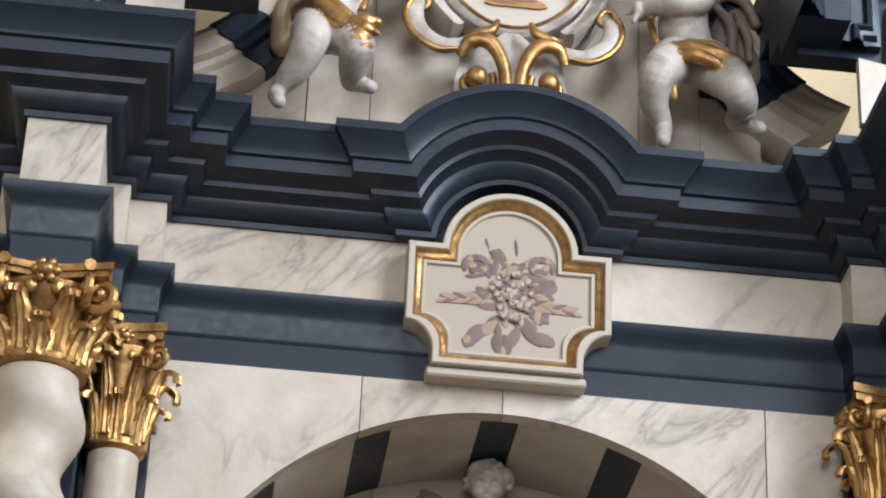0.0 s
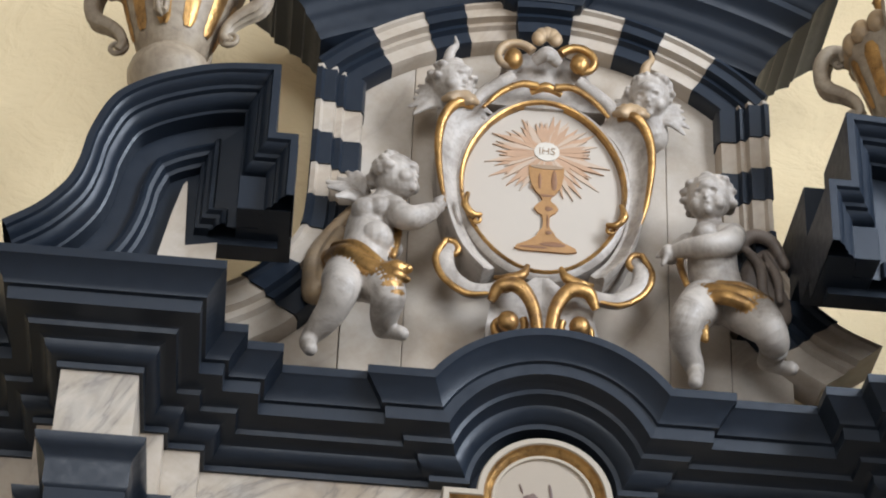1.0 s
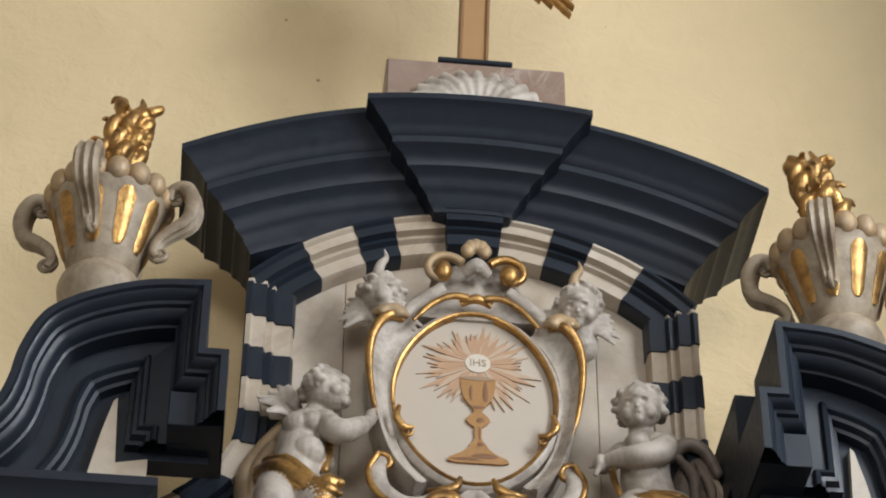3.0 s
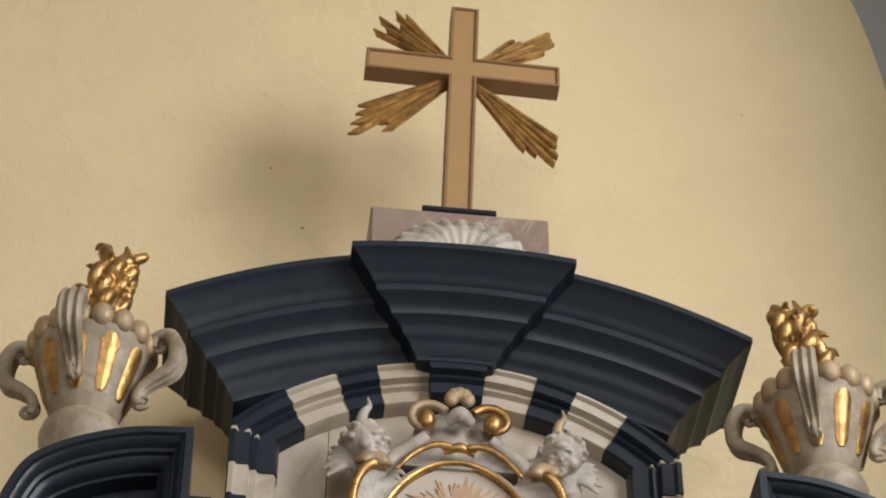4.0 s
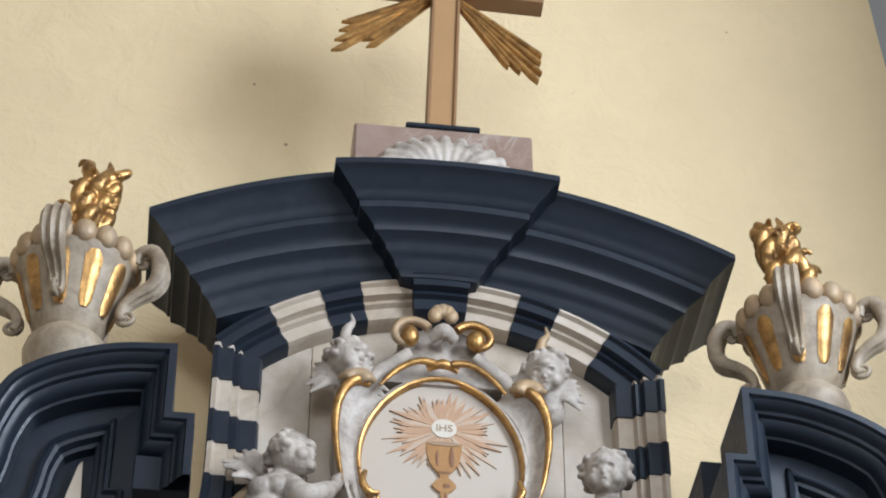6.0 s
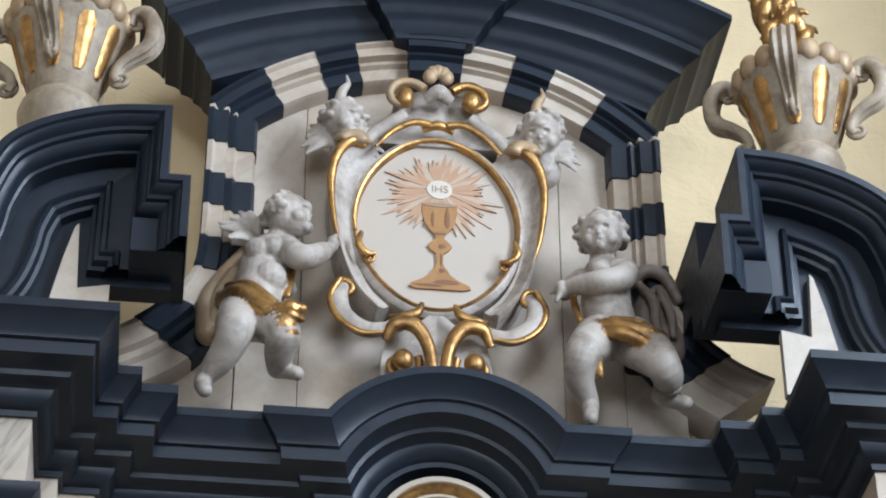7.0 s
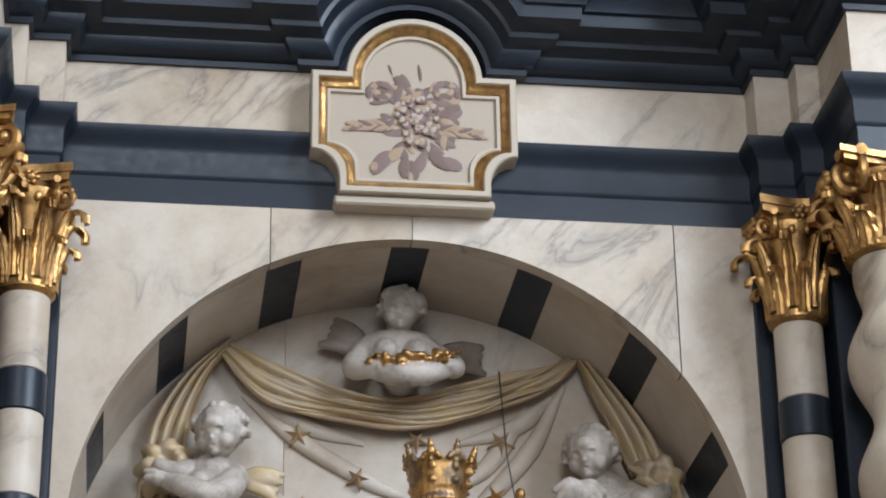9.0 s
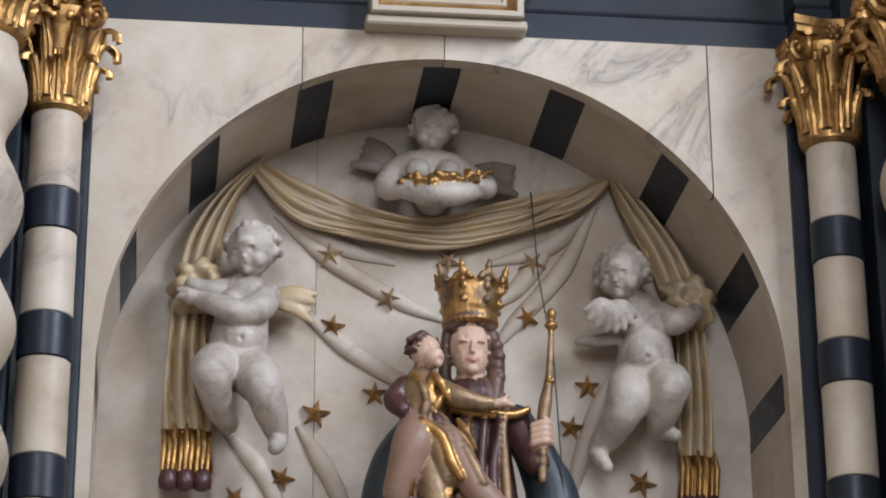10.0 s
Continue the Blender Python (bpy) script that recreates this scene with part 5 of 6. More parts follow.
    # flame: a trunk that leans, with curling leaf-like tongues
    g = random.Random(int(abs(cx) * 100))
    fb = [(limb((cx, cy, z + 0.49, 0.062), (cx, cy, z + 0.56, 0.058), (cx + lean * 0.4, cy, z + 0.66, 0.062), (cx + lean * 0.8, cy, z + 0.77, 0.042)), 0)]
    for k in range(21):
        a = k * 2.4 + g.uniform(-0.4, 0.4)
        up_t = k / 20
        z0 = z + 0.53 + 0.24 * up_t
        bx, r, h, sw = cx + lean * up_t, 0.074 - 0.020 * up_t, g.uniform(0.10, 0.15), g.choice((-0.8, 0.8))
        ring = [(0.5, 0.0, 0.0), (1.0, 0.35, 0.30), (1.05, 0.65, 0.65), (0.75, 0.86, 1.0), (1.25, 1.0, 1.35), (1.5, 0.92, 1.5)]
        pts = [(bx + q * r * math.cos(a + sw * tw), cy + q * r * math.sin(a + sw * tw), z0 + h * hh) for q, hh, tw in ring]
        fb.append((limb(*[(*p, w) for p, w in zip(pts, (0.021, 0.028, 0.024, 0.016, 0.011, 0.006))]), 0))
    for dx, dz in ((-0.045, 0.87), (0.025, 0.92), (0.075, 0.89)):
        fb.append((limb((cx + lean * 0.7, cy, z + 0.72, 0.032), (cx + lean + dx * 0.2, cy - 0.03, z + 0.80, 0.026), (cx + lean + dx * 1.2, cy - 0.02, z + 0.86, 0.017), (cx + lean + dx, cy, z + dz, 0.007)), 0))
    fl = sculpture("flame", fb, [GOLD], 0.0045, ob, 0)
    tagged(fl, "gilded carved flame")
    return ob


urn(-1.285, -0.33, 6.675, radians(-14), 0.045)
urn(1.200, -0.33, 6.675, radians(-22), -0.06)

# ================= niche carving =================
NY = 0.47
CLOTH = gilding("ochre_gilded_cloth", (0.52, 0.385, 0.205), (0.40, 0.33, 0.245), 0.5, 0.2)
drape = thing("niche_drapery", "carved draped canopy with ochre-gilded hems on the niche wall", "drapery")


def fold(name, pts, radii, mat, flat=0.9, n=8):
    line = smooth_path(pts, n)
    return part(name, tube(bmesh.new(), line, taper(len(line), *radii), 10, flat), mat, drape, "", 60)


# gathered hem across the top: its upper and its lower edge
HEM_TOP = smooth_path([(-0.530, 4.715), (-0.404, 4.648), (-0.19, 4.565), (0.02, 4.535), (0.21, 4.590), (0.34, 4.632), (0.47, 4.672), (0.570, 4.725)], 7)
HEM_LOW = smooth_path([(-0.548, 4.665), (-0.426, 4.522), (-0.236, 4.470), (0.02, 4.438), (0.215, 4.485), (0.35, 4.530), (0.47, 4.582), (0.576, 4.680)], 7)


def cloth(name, rows, label="", mat=None):
    """A sheet of carved cloth with a thickness."""
    bm = bmesh.new()
    a = grid(bm, rows)
    back = grid(bm, [[(p[0], p[1] + 0.014, p[2]) for p in r] for r in rows])
    for i in range(len(rows) - 1):
        cap(bm, [a[i][0], a[i + 1][0], back[i + 1][0], back[i][0]])
        cap(bm, [a[i][-1], a[i + 1][-1], back[i + 1][-1], back[i][-1]])
    cap(bm, [*a[0], *back[0][::-1]])
    cap(bm, [*a[-1], *back[-1][::-1]])
    return part(name, bm, mat or CLOTH, drape, label, 70)


def crease(u, phase):
    """A fold's profile: broad rounded ridges and narrow valleys."""
    return abs(math.sin(math.pi * u + phase)) ** 0.6


rows = []
for i, (p, q) in enumerate(zip(HEM_TOP, HEM_LOW)):
    t = i / (len(HEM_TOP) - 1)
    swell = 0.35 + 0.65 * math.sin(math.pi * t) ** 0.6
    row = []
    for j in range(37):
        v = j / 36
        m = p.lerp(q, v)
        fold_y = 0.030 * crease(v * 2.4, 1.3 * math.sin(t * 4.0) + 0.5) + 0.012 * crease(v * 5.0, 2.2 * math.sin(t * 6.0 + 1))
        row.append((m[0] + 0.008 * math.sin(v * 6 + t * 9), NY + 0.004 - fold_y * swell - 0.012 * v, m[1] + 0.010 * math.sin(t * 15 + v * 2.5) * swell * v))
    rows.append(row)
cloth("hem_sheet", rows, "ochre-gilded gathered hem")
# a thin rolled edge along the hem
fold("rolled_edge", [(p[0], NY - 0.022, p[1]) for p in HEM_LOW[::4]], (0.006, 0.010, 0.010, 0.006), GOLD_DULL)


def swag(outer, inner, folds, phase):
    """Cloth hung between two lines."""
    a, b = smooth_path(outer, 7), smooth_path(inner, 7)
    rows = []
    for i, (p, q) in enumerate(zip(a, b)):
        t = i / (len(a) - 1)
        row = []
        for j in range(33):
            v = j / 32
            m = p.lerp(q, v)
            row.append((m[0], NY - 0.006 - 0.036 * crease(v * folds, phase + 0.7 * math.sin(3 * t)) * (0.4 + 0.6 * math.sin(math.pi * min(t * 0.8 + 0.15, 1))) - 0.018 * math.sin(math.pi * v), m[1]))
        rows.append(row)
    return rows


for s, out_top, in_top, kx, out_low, in_low, z_gold in (
        (-1, [(-0.522, 4.725), (-0.655, 4.60), (-0.752, 4.44), (-0.790, 4.28)], [(-0.535, 4.690), (-0.600, 4.56), (-0.640, 4.42), (-0.672, 4.28)], -0.722,
         [(-0.795, 4.26), (-0.802, 4.10), (-0.808, 3.94), (-0.812, 3.82)], [(-0.690, 4.22), (-0.688, 4.10), (-0.672, 3.94), (-0.660, 3.82)], 3.82),
        (1, [(0.575, 4.735), (0.680, 4.62), (0.800, 4.45), (0.868, 4.30)], [(0.578, 4.690), (0.612, 4.58), (0.680, 4.44), (0.740, 4.30)], 0.812,
         [(0.868, 4.26), (0.870, 4.10), (0.876, 3.92), (0.880, 3.78)], [(0.775, 4.22), (0.772, 4.10), (0.768, 3.92), (0.766, 3.78)], 3.78)):
    cloth("side_drape", swag(out_top, in_top, 3.0, 0.4))
    cloth("hanging_drape", swag(out_low, in_low, 3.0, 0.9), "cream and ochre-gilded hanging cloth")
    xo, xi = out_low[-1][0], in_low[-1][0]
    cloth("gilt_border", swag([(xo, z_gold), (xo, z_gold - 0.05), (xo * 0.995, z_gold - 0.13)], [(xi, z_gold), (xi, z_gold - 0.05), (xi * 0.99, z_gold - 0.13)], 4.0, 0.9), "bright gilded fringe", GOLD)
    for k in range(3):
        xx = xo + (xi - xo) * (k + 0.5) / 3
        bm = bmesh.new()
        lathe(bm, [(0.010, 0.0), (0.026, 0.008), (0.030, 0.03), (0.024, 0.055), (0.012, 0.07)], (xx, NY - 0.045, z_gold - 0.195), 12)
        part("tassel", bm, DRESS, drape, "dark red tassel", 60)
        for q in range(3):
            bm = bmesh.new()
            a = math.pi * (q + 0.5) / 3
            x1, y1, drop = xx + 0.018 * math.cos(a), NY - 0.040 - 0.016 * math.sin(a), 0.02 * ((q * 2 + k) % 3)
            tube(bm, [(x1, y1 + 0.012, z_gold + 0.015 - drop), (x1 + 0.003, y1 - 0.004, z_gold - 0.05), (x1 - 0.003, y1, z_gold - 0.14)], [0.004, 0.010, 0.006], 6)
            part("fringe_cord", bm, GOLD, drape, "gilded cord", 60)
    # the bunched knot: folded lobes round a hollow
    kz = 4.262
    kb = [(blob(kx, NY - 0.05, kz, 0.075, (0.95, 0.7, 1.05)), 0)]
    for a0, r0, w in ((20, 0.066, 0.030), (75, 0.074, 0.034), (130, 0.070, 0.030), (185, 0.064, 0.028), (240, 0.070, 0.032), (300, 0.064, 0.028)):
        a = radians(a0)
        d = Vector((math.cos(a), 0, math.sin(a)))
        c = Vector((kx, NY - 0.085, kz))
        kb.append((limb((*(c + d * 0.02), w * 0.5), (*(c + d * r0 * 0.7 + Vector((0, -0.025, 0))), w * 0.8), (*(c + d * r0 * 1.15 + Vector((0, 0.03, 0))), w * 0.7)), 0))
    for q in (-0.03, 0.0, 0.03):
        kb.append((limb((kx - 0.06 * s + q, NY - 0.07, kz + 0.05, 0.010), (kx + q * 0.6, NY - 0.125, kz + 0.01 + q, 0.015), (kx + 0.05 * s + q * 0.5, NY - 0.09, kz - 0.06, 0.010)), 0))
    DENTS.append((Vector((kx - 0.012 * s, NY - 0.13, kz + 0.01)), 0.035, Vector((0, 0.03, 0))))
    ob = sculpture("knot", kb, [CLOTH], 0.006, drape, 1)
    tagged(ob, "ochre-gilded bunched knot")
# long shallow folds of the cloth
for pts in ([(-0.48, 4.55), (-0.30, 4.40), (-0.08, 4.27), (0.05, 4.215)], [(-0.42, 4.26), (-0.26, 4.12), (-0.08, 4.01), (0.02, 3.99)], [(0.42, 4.54), (0.30, 4.35), (0.18, 4.25)],
            [(0.54, 4.62), (0.43, 4.40), (0.28, 4.22), (0.20, 4.12)], [(0.60, 4.10), (0.50, 3.86), (0.42, 3.60)], [(-0.40, 3.86), (-0.30, 3.70), (-0.22, 3.52)], [(-0.62, 3.84), (-0.50, 3.70), (-0.42, 3.52)],
            [(-0.50, 4.60), (-0.40, 4.52), (-0.25, 4.44), (-0.1, 4.40)], [(0.50, 4.58), (0.38, 4.47), (0.2, 4.41)]):
    fold("cloth_fold", [(x, NY + 0.028, z) for x, z in pts], (0.010, 0.032, 0.028, 0.010), WHITE_PLAIN, 0.6)


def star(x, z, r, turn):
    pts = []
    for k in range(10):
        a = turn + math.pi * k / 5
        q = r if k % 2 == 0 else r * 0.36
        pts.append((x + q * math.sin(a), z + q * math.cos(a)))
    bm = bmesh.new()
    front = bm.verts.new((x, NY - 0.012, z))
    ring = [bm.verts.new((px, NY + 0.012, pz)) for px, pz in pts]
    back = [bm.verts.new((px, NY + 0.032, pz)) for px, pz in pts]
    for k in range(10):
        cap(bm, [front, ring[k], ring[(k + 1) % 10]])
        cap(bm, [ring[k], back[k], back[(k + 1) % 10], ring[(k + 1) % 10]])
    ob = mesh_object("star", bm, GOLD if int(x * 100) % 3 else GOLD_DULL, None, "", 0)
    return tagged(ob, "small gilded star fixed to the niche wall", "star", "gilded stars")


for k, (x, z) in enumerate(((-0.308, 4.415), (-0.297, 4.182), (-0.122, 4.281), (0.332, 4.412), (0.311, 4.232), (-0.165, 3.967), (-0.346, 3.898), (-0.445, 3.691), (0.064, 4.411), (0.252, 3.907), (0.497, 4.01), (0.444, 3.877), (0.658, 3.703), (-0.587, 3.626), (-0.47, 4.277))):
    star(x, z, 0.040 if k % 3 else 0.046, 0.2 * (k % 5))

# angel over the canopy
bl = head_blobs(0.004, 0.36, 4.805, 0.068, (-0.15, -1, -0.45), 8, n=44)
bl += [(limb((0.0, 0.40, 4.75, 0.040), (0.0, 0.42, 4.70, 0.050)), 0),
       (limb((-0.105, 0.42, 4.665, 0.052), (-0.05, 0.40, 4.685, 0.058), (0.05, 0.40, 4.685, 0.058), (0.11, 0.42, 4.665, 0.052)), 0),
       (limb((0.0, 0.42, 4.67, 0.080), (0.01, 0.43, 4.60, 0.060)), 0), (blob(-0.045, 0.345, 4.655, 0.040), 0), (blob(0.05, 0.345, 4.655, 0.040), 0),
       (limb((-0.118, 0.41, 4.655, 0.045), (-0.142, 0.36, 4.60, 0.040), (-0.105, 0.31, 4.575, 0.030), (-0.075, 0.28, 4.575, 0.022)), 0),
       (limb((0.122, 0.41, 4.66, 0.045), (0.165, 0.36, 4.615, 0.040), (0.160, 0.31, 4.59, 0.030), (0.135, 0.28, 4.585, 0.022)), 0),
       (feathers((-0.09, 0.45, 4.68), [(-0.75, 0, 0.85), (-0.95, 0, 0.75), (-1, 0, 0.5), (-1, 0, 0.2)], 0.165, 0.034), 2),
       (feathers((0.10, 0.45, 4.665), [(1, 0, 0.32), (1, 0, 0.15), (1, 0, -0.02), (1, 0, -0.2)], 0.19, 0.034), 2),
       (limb((-0.085, 0.30, 4.560, 0.024), (-0.01, 0.27, 4.545, 0.040), (0.07, 0.27, 4.553, 0.040), (0.14, 0.30, 4.575, 0.022)), 0)]
g = random.Random(41)
for k in range(44):
    # leaves and buds of the garland
    t = (k % 22) / 21
    x, y, z = -0.100 + 0.27 * t, 0.285 - 0.045 * math.sin(math.pi * t), 4.597 - 0.022 * math.sin(math.pi * t) + 0.030 * t
    bl.append((blob(x + g.uniform(-0.006, 0.006), y + g.uniform(-0.012, 0.012), z + g.uniform(-0.014, 0.014), g.uniform(0.008, 0.014), (g.uniform(0.7, 1.5), 1, g.uniform(0.6, 1.1)), (0, g.uniform(-60, 60), 0)), 1))
putto("angel", "carved marble angel bust holding a gilded garland", bl, [CARVED, GOLD, CARVED_BROWN_SHADE])

bl = head_blobs(-0.556, 0.35, 4.368, 0.080, (-0.45, -1, -0.45), 21, n=44)
bl += [(limb((-0.565, 0.39, 4.30, 0.045), (-0.57, 0.40, 4.25, 0.050)), 0),
       (limb((-0.575, 0.39, 4.225, 0.082), (-0.582, 0.385, 4.15, 0.083), (-0.588, 0.375, 4.08, 0.090), (-0.595, 0.375, 4.01, 0.090)), 0),
       (blob(-0.585, 0.325, 4.075, 0.062, (1.05, 0.9, 1.0)), 0), (blob(-0.615, 0.335, 4.19, 0.042), 0), (blob(-0.545, 0.335, 4.19, 0.042), 0),
       (limb((-0.508, 0.37, 4.225, 0.047), (-0.535, 0.30, 4.165, 0.046), (-0.595, 0.275, 4.140, 0.042), (-0.655, 0.275, 4.160, 0.036), (-0.705, 0.30, 4.185, 0.027)), 0),
       (blob(-0.735, 0.305, 4.195, 0.030, (1.2, 0.9, 0.85)), 0), (limb((-0.745, 0.29, 4.21, 0.010), (-0.775, 0.30, 4.215, 0.009)), 0), (limb((-0.745, 0.285, 4.19, 0.010), (-0.775, 0.30, 4.192, 0.009)), 0),
       (limb((-0.63, 0.38, 4.24, 0.045), (-0.69, 0.36, 4.235, 0.036), (-0.735, 0.35, 4.25, 0.026)), 0),
       (limb((-0.645, 0.36, 4.00, 0.075), (-0.665, 0.285, 3.955, 0.070), (-0.668, 0.255, 3.925, 0.056), (-0.645, 0.33, 3.865, 0.046), (-0.615, 0.40, 3.83, 0.034)), 0),
       (limb((-0.555, 0.36, 3.99, 0.078), (-0.525, 0.295, 3.93, 0.072), (-0.508, 0.275, 3.88, 0.056), (-0.487, 0.315, 3.835, 0.050), (-0.466, 0.36, 3.785, 0.034)), 0),
       (limb((-0.464, 0.36, 3.775, 0.030), (-0.470, 0.32, 3.745, 0.026), (-0.478, 0.29, 3.725, 0.022)), 0),
       (feathers((-0.50, 0.43, 4.24), [(1, 0, 0.15), (1, -0.05, -0.05), (1, 0, -0.25), (1, 0, -0.5)], 0.155, 0.028), 1)]
DENTS.append((Vector((-0.585, 0.268, 4.06)), 0.014, Vector((0, 0.012, 0))))
putto("putto", "carved marble putto holding back the drapery in the niche", bl, [CARVED, CLOTH])

bl = head_blobs(0.590, 0.35, 4.338, 0.080, (-0.55, -1, -0.55), 22, n=44)
bl += [(limb((0.615, 0.39, 4.28, 0.045), (0.635, 0.40, 4.24, 0.050)), 0),
       (limb((0.655, 0.39, 4.205, 0.080), (0.662, 0.385, 4.13, 0.082), (0.660, 0.375, 4.06, 0.090), (0.652, 0.375, 3.99, 0.090)), 0),
       (blob(0.650, 0.325, 4.055, 0.062, (1.05, 0.9, 1.0)), 0), (blob(0.69, 0.335, 4.165, 0.042), 0), (blob(0.622, 0.335, 4.165, 0.042), 0),
       (limb((0.705, 0.37, 4.21, 0.047), (0.745, 0.31, 4.17, 0.043), (0.79, 0.32, 4.195, 0.032)), 0), (blob(0.81, 0.33, 4.21, 0.030), 0),
       (limb((0.595, 0.38, 4.205, 0.044), (0.555, 0.33, 4.175, 0.034), (0.525, 0.31, 4.185, 0.024)), 0),
       (limb((0.705, 0.36, 3.99, 0.074), (0.712, 0.285, 3.955, 0.070), (0.708, 0.255, 3.93, 0.056), (0.695, 0.32, 3.87, 0.047), (0.690, 0.39, 3.845, 0.034)), 0),
       (limb((0.690, 0.39, 3.84, 0.028), (0.718, 0.35, 3.825, 0.024), (0.735, 0.33, 3.812, 0.020)), 0),
       (limb((0.615, 0.36, 3.975, 0.078), (0.592, 0.30, 3.91, 0.070), (0.572, 0.29, 3.87, 0.055), (0.538, 0.34, 3.82, 0.050), (0.505, 0.38, 3.775, 0.034)), 0),
       (limb((0.502, 0.38, 3.765, 0.030), (0.506, 0.34, 3.73, 0.026), (0.516, 0.31, 3.70, 0.021)), 0)]
DENTS.append((Vector((0.648, 0.268, 4.04)), 0.014, Vector((0, 0.012, 0))))
for k in range(8):
    # a hanging open flower in the hand
    a = radians(190 + 22 * k)
    d = Vector((math.cos(a), 0, math.sin(a)))
    c = Vector((0.540, 0.30, 4.215))
    bl.append((limb((*c, 0.012), (*(c + d * 0.036 + Vector((0, -0.028, 0))), 0.018), (*(c + d * 0.078 + Vector((0, -0.012, -0.012))), 0.011)), 0))
bl.append((limb((0.46, 0.42, 4.135, 0.014), (0.52, 0.38, 4.125, 0.022), (0.60, 0.37, 4.13, 0.016)), 0))
putto("putto", "carved marble putto with a flower at the drapery in the niche", bl)

# ================= crowned statue with child =================
MX, MY = 0.105, 0.22
FZ = 4.020
FX = MX - 0.010
bl = [(blob(FX, MY, FZ + 0.012, 0.067, (0.98, 0.95, 1.22)), 0), (blob(FX, MY - 0.016, FZ - 0.032, 0.052, (0.98, 0.92, 1.15)), 0),
      (blob(FX, MY - 0.064, FZ - 0.005, 0.0085, (0.75, 1.0, 2.6)), 0), (blob(FX, MY - 0.068, FZ - 0.022, 0.0085, (1.1, 1.0, 0.7)), 0), (blob(FX, MY - 0.050, FZ - 0.074, 0.018, (1.1, 0.9, 0.8)), 0),
      (blob(FX, MY - 0.0615, FZ - 0.047, 0.007, (1.7, 0.9, 0.6)), 6),
      (limb((FX, MY + 0.01, FZ - 0.06, 0.040), (FX + 0.004, MY + 0.02, 3.89, 0.044), (FX + 0.005, MY + 0.015, 3.85, 0.058)), 0),
      (blob(FX, MY + 0.035, FZ + 0.045, 0.080, (1.04, 0.80, 1.15)), 1), (limb((FX - 0.060, MY - 0.02, FZ + 0.068, 0.014), (FX, MY - 0.052, FZ + 0.098, 0.012), (FX + 0.060, MY - 0.02, FZ + 0.068, 0.014)), 1),
      (limb((FX + 0.066, MY - 0.005, 4.07, 0.022), (FX + 0.078, MY - 0.01, 3.99, 0.026), (FX + 0.072, MY - 0.02, 3.91, 0.028), (FX + 0.066, MY - 0.035, 3.86, 0.020)), 1),
      (limb((FX - 0.064, MY + 0.01, 4.08, 0.018), (FX - 0.072, MY + 0.02, 3.98, 0.020), (FX - 0.07, MY + 0.03, 3.90, 0.018)), 1),
      *[(blob(FX + q * 0.0265, MY - 0.0545, FZ + 0.014, 0.0115, (1.35, 0.75, 0.72)), 0) for q in (-1, 1)],
      *[(blob(FX + q * 0.0265, MY - 0.0635, FZ + 0.0095, 0.0034, (2.6, 0.6, 0.45)), 1) for q in (-1, 1)],
      (limb((MX, MY + 0.03, 3.86, 0.10), (MX, MY + 0.03, 3.70, 0.115), (MX, MY + 0.03, 3.5, 0.14), (MX, MY + 0.03, 3.2, 0.19), (MX, MY + 0.03, 2.98, 0.21)), 3),
      (limb((MX - 0.15, MY + 0.05, 3.80, 0.06), (MX - 0.23, MY + 0.03, 3.66, 0.075), (MX - 0.25, MY + 0.02, 3.45, 0.09), (MX - 0.22, MY + 0.03, 3.0, 0.12)), 2),
      (limb((MX + 0.13, MY + 0.05, 3.82, 0.055), (MX + 0.20, MY + 0.03, 3.68, 0.065), (MX + 0.24, MY + 0.02, 3.50, 0.085), (MX + 0.22, MY + 0.03, 3.0, 0.12)), 2),
      (limb((MX + 0.12, MY, 3.80, 0.05), (MX + 0.16, MY - 0.04, 3.70, 0.045), (MX + 0.175, MY - 0.07, 3.66, 0.04)), 3),
      (limb((MX + 0.175, MY - 0.07, 3.68, 0.026), (MX + 0.19, MY - 0.085, 3.73, 0.03)), 0)]
for k in range(4):
    bl.append((limb((MX + 0.16, MY - 0.11, 3.705 + 0.018 * k, 0.011), (MX + 0.195, MY - 0.12, 3.712 + 0.018 * k, 0.012), (MX + 0.215, MY - 0.09, 3.715 + 0.018 * k, 0.010)), 0))
# sceptre
bl.append((limb((MX + 0.185, MY - 0.10, 3.60, 0.012), (MX + 0.19, MY - 0.10, 3.76, 0.019), (MX + 0.20, MY - 0.10, 3.84, 0.020), (MX + 0.212, MY - 0.10, 3.92, 0.011), (MX + 0.222, MY - 0.10, 4.07, 0.009)), 5))
bl += [(blob(MX + 0.2125, MY - 0.10, 3.90, 0.018, (1, 1, 0.6)), 4), (blob(MX + 0.222, MY - 0.10, 4.075, 0.021, (1, 1, 0.7)), 4), (blob(MX + 0.223, MY - 0.10, 4.11, 0.016, (1, 1, 1.3)), 4)]
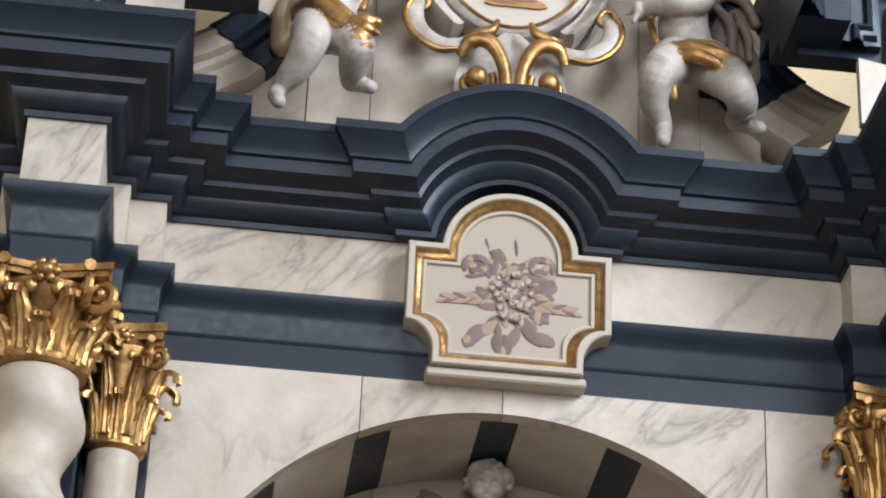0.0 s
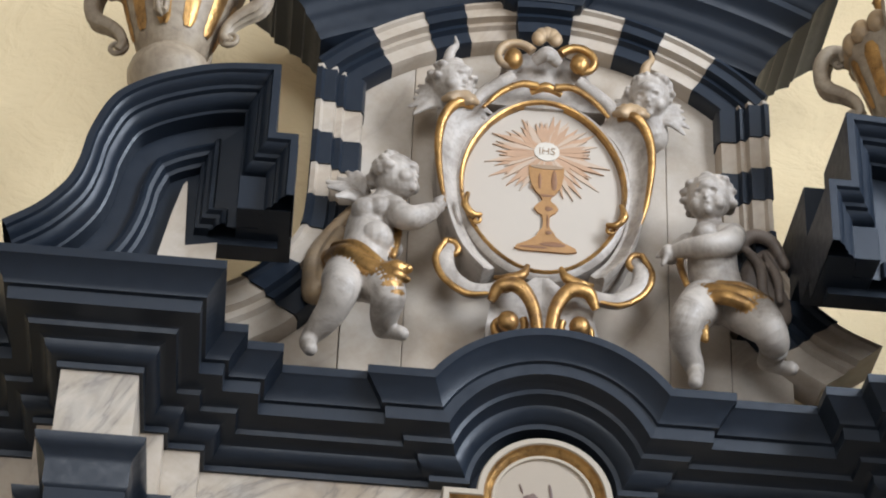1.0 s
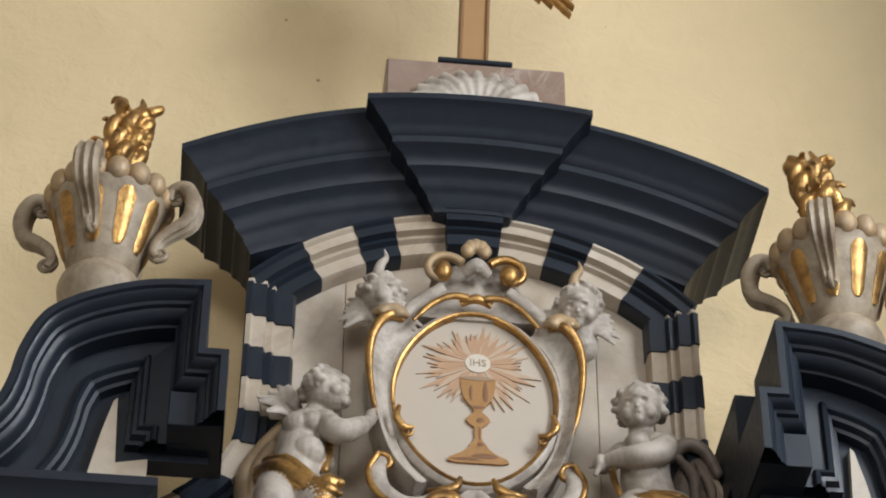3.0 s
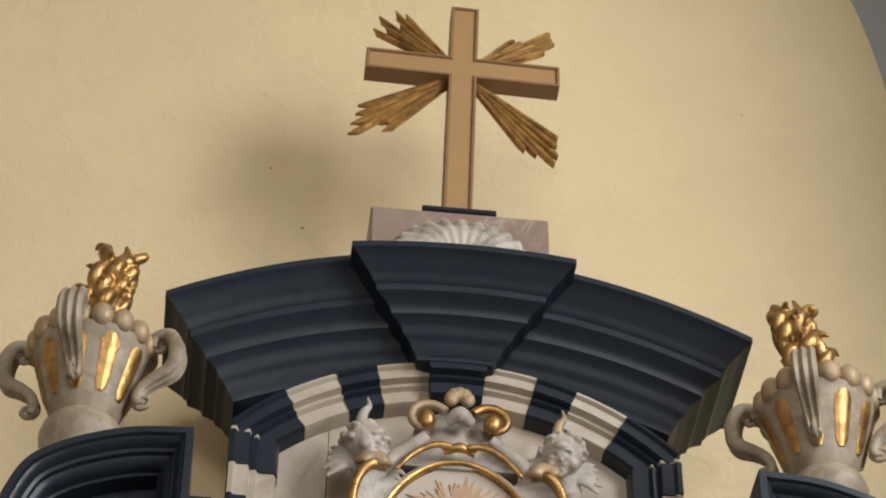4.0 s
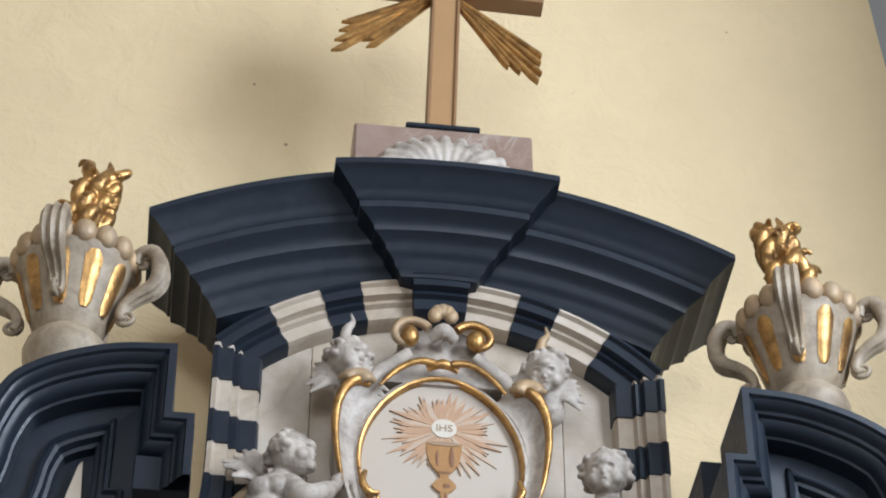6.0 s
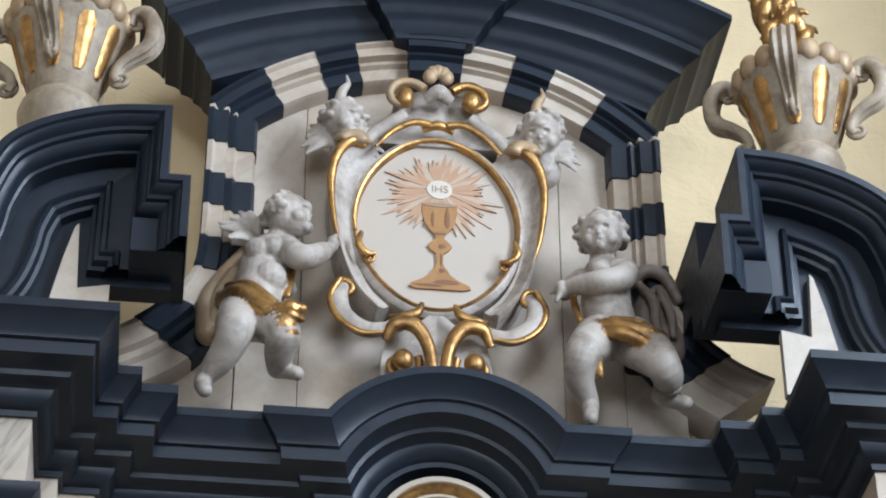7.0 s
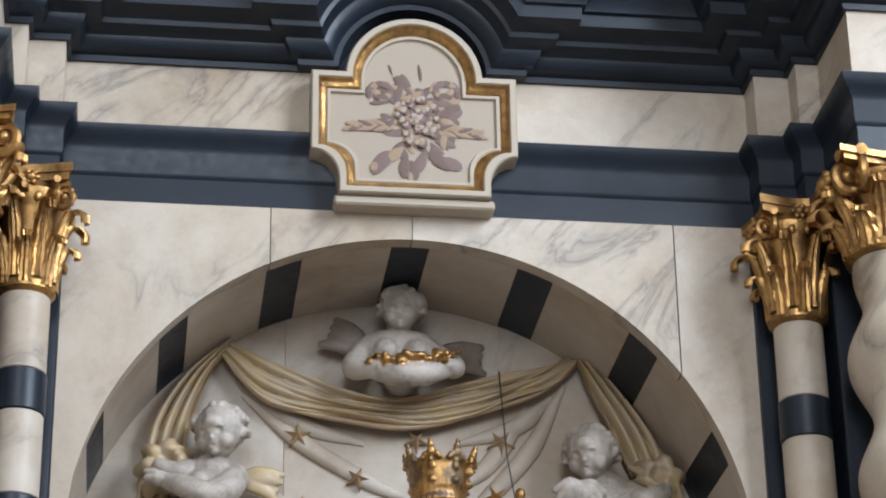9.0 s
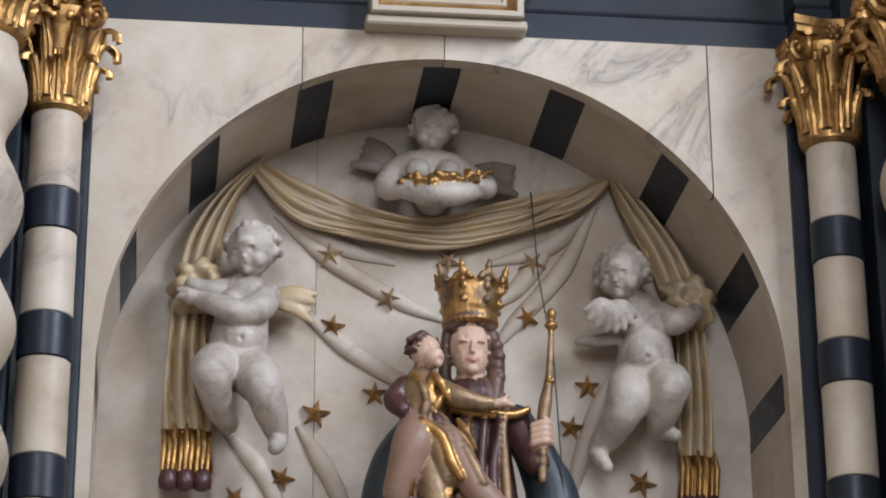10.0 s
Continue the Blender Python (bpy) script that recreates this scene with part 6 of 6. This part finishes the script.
# dress folds and gilded cloth
for k in range(6):
    x = MX - 0.09 + 0.035 * k
    bl.append((limb((x + 0.01, MY - 0.06, 3.86 - 0.01 * abs(k - 3), 0.008), (x + 0.016 * math.sin(k * 2.1), MY - 0.098, 3.75, 0.013), (x - 0.010, MY - 0.108, 3.62, 0.015), (x, MY - 0.115, 3.4, 0.02)), 3 if k % 3 != 2 else 5))
bl += [(limb((MX - 0.14, MY - 0.10, 3.76, 0.04), (MX - 0.08, MY - 0.14, 3.68, 0.045), (MX - 0.03, MY - 0.15, 3.58, 0.045), (MX + 0.03, MY - 0.14, 3.50, 0.05)), 7), (limb((MX - 0.10, MY - 0.12, 3.74, 0.012), (MX - 0.05, MY - 0.175, 3.66, 0.016), (MX + 0.0, MY - 0.185, 3.56, 0.014)), 5),
       (limb((MX - 0.17, MY - 0.08, 3.74, 0.045), (MX - 0.15, MY - 0.13, 3.62, 0.05), (MX - 0.12, MY - 0.14, 3.45, 0.05)), 5),
       (limb((MX - 0.20, MY - 0.06, 3.72, 0.04), (MX - 0.19, MY - 0.10, 3.60, 0.045), (MX - 0.18, MY - 0.11, 3.45, 0.045)), 3),
       (limb((MX - 0.12, MY - 0.06, 3.83, 0.014), (MX - 0.02, MY - 0.095, 3.80, 0.014), (MX + 0.10, MY - 0.08, 3.80, 0.013), (MX + 0.15, MY - 0.07, 3.82, 0.012)), 4)]
# the child
CXX, CYY, CZZ = -0.045, 0.14, 3.985
bl += [(blob(CXX, CYY, CZZ, 0.048, (0.95, 0.95, 1.08)), 0), (blob(CXX + 0.018, CYY - 0.020, CZZ - 0.022, 0.034), 0), (curls(CXX - 0.006, CYY + 0.010, CZZ + 0.014, 0.048, 44, 31, size=0.27, face=(0.75, -1, -0.45)), 1),
       (blob(CXX + 0.036, CYY - 0.040, CZZ - 0.010, 0.008, (1, 1, 1.2)), 0), (blob(CXX + 0.031, CYY - 0.036, CZZ - 0.045, 0.013), 0), (blob(CXX + 0.037, CYY - 0.040, CZZ - 0.030, 0.005, (1.3, 1, 0.6)), 6),
       *[(blob(CXX + 0.026 + q * 0.013, CYY - 0.0445 + q * 0.008, CZZ + 0.006, 0.0035, (2.0, 0.7, 0.6)), 1) for q in (-1, 1)],
       # gilded shirt with an open collar, and the arm held out over the breast
       (limb((CXX - 0.01, CYY + 0.01, 3.925, 0.034), (CXX - 0.02, CYY + 0.005, 3.87, 0.058), (CXX - 0.015, CYY - 0.005, 3.80, 0.066), (CXX - 0.005, CYY - 0.02, 3.73, 0.062)), 5),
       (limb((CXX + 0.015, CYY - 0.045, 3.905, 0.012), (CXX + 0.005, CYY - 0.065, 3.86, 0.014), (CXX + 0.012, CYY - 0.070, 3.81, 0.010)), 4),
       (limb((CXX - 0.04, CYY - 0.035, 3.905, 0.012), (CXX - 0.015, CYY - 0.062, 3.86, 0.013), (CXX + 0.008, CYY - 0.070, 3.81, 0.010)), 4),
       (limb((CXX + 0.035, CYY - 0.03, 3.865, 0.032), (CXX + 0.085, CYY - 0.06, 3.830, 0.034), (CXX + 0.145, CYY - 0.06, 3.815, 0.026), (CXX + 0.185, CYY - 0.055, 3.815, 0.020)), 5),
       (limb((CXX + 0.190, CYY - 0.055, 3.815, 0.014), (CXX + 0.220, CYY - 0.055, 3.82, 0.014), (CXX + 0.248, CYY - 0.055, 3.812, 0.007)), 0), (limb((CXX + 0.215, CYY - 0.06, 3.825, 0.008), (CXX + 0.235, CYY - 0.06, 3.842, 0.005)), 0),
       (limb((CXX - 0.06, CYY + 0.01, 3.88, 0.036), (CXX - 0.095, CYY - 0.015, 3.83, 0.034), (CXX - 0.075, CYY - 0.05, 3.79, 0.026)), 3),
       # the skirt over the knees
       (limb((CXX - 0.02, CYY - 0.02, 3.745, 0.066), (CXX - 0.045, CYY - 0.06, 3.68, 0.064), (CXX - 0.07, CYY - 0.06, 3.60, 0.052), (CXX - 0.09, CYY - 0.05, 3.54, 0.044)), 7),
       (limb((CXX + 0.02, CYY - 0.03, 3.745, 0.05), (CXX + 0.035, CYY - 0.07, 3.67, 0.045), (CXX + 0.05, CYY - 0.07, 3.58, 0.04)), 5),
       (limb((CXX - 0.02, CYY - 0.09, 3.745, 0.012), (CXX + 0.03, CYY - 0.105, 3.70, 0.014), (CXX + 0.06, CYY - 0.115, 3.62, 0.016), (CXX + 0.085, CYY - 0.11, 3.575, 0.012)), 4)]
# crown
bl.append((lambda bm: lathe(bm, [(0.068, 0), (0.080, 0.0), (0.087, 0.008), (0.083, 0.034), (0.087, 0.05), (0.092, 0.120), (0.097, 0.138), (0.087, 0.140), (0.070, 0.03)], (MX - 0.006, MY + 0.016, 4.098), 28), 4))
for k in range(8):
    a = 2 * math.pi * (k + 0.5) / 8
    x, y = MX + 0.093 * math.cos(a), MY + 0.02 + 0.093 * math.sin(a)
    tx, ty, g = -math.sin(a), math.cos(a), (4 if k % 2 else 5)
    for u, dz, r, out in ((0, 4.205, 0.012, 0.0), (0, 4.225, 0.011, 0.003), (0, 4.247, 0.015, 0.008), (0, 4.266, 0.012, 0.013), (0, 4.281, 0.008, 0.018), (-0.018, 4.240, 0.011, 0.008), (0.018, 4.240, 0.011, 0.008), (-0.025, 4.230, 0.008, 0.010), (0.025, 4.230, 0.008, 0.010), (0, 4.165, 0.012, -0.003)):
        bl.append((blob(x + tx * u + out * math.cos(a), y + ty * u + out * math.sin(a), dz, r), g))
g = random.Random(17)
for k in range(16):
    # broken cloth folds over the lap, the sleeve and the child's shirt
    t = k / 15
    x, y, z = CXX - 0.075 + 0.17 * g.random(), CYY - 0.055 - 0.02 * g.random(), 3.90 - 0.42 * t
    w = g.uniform(-0.03, 0.05)
    bl.append((limb((x, y, z, 0.008), (x + w * 0.4, y - 0.012, z - 0.035, 0.014), (x + w, y - 0.004, z - 0.085, 0.007)), (4, 5, 4, 5, 3)[k % 5]))
for q in (-1, 1):
    DENTS.append((Vector((FX + q * 0.022, MY - 0.064, FZ + 0.027)), 0.014, Vector((0, 0.005, 0))))
for k in range(6):
    # a plait beside the neck
    bl.append((blob(FX + 0.078 + 0.006 * (k % 2), MY - 0.025, 4.03 - 0.032 * k, 0.021), 1))
ob = sculpture("crowned_statue", bl, [SKIN, HAIR, MANTLE, DRESS, GOLD, BRONZE, ROSE_LIP, ROSE_CLOTH], 0.0036, None, 1)
tagged(ob, "painted wooden crowned figure with child and gilded sceptre", "statue")
bm = tube(bmesh.new(), [(0.318, 0.40, 4.62), (0.320, 0.30, 4.3), (0.345, 0.2, 4.0), (0.362, 0.16, 3.5)], 0.0024, 6)
tagged(mesh_object("hanging_wire", bm, IRON), "thin dark wire hanging before the niche wall", "wire")
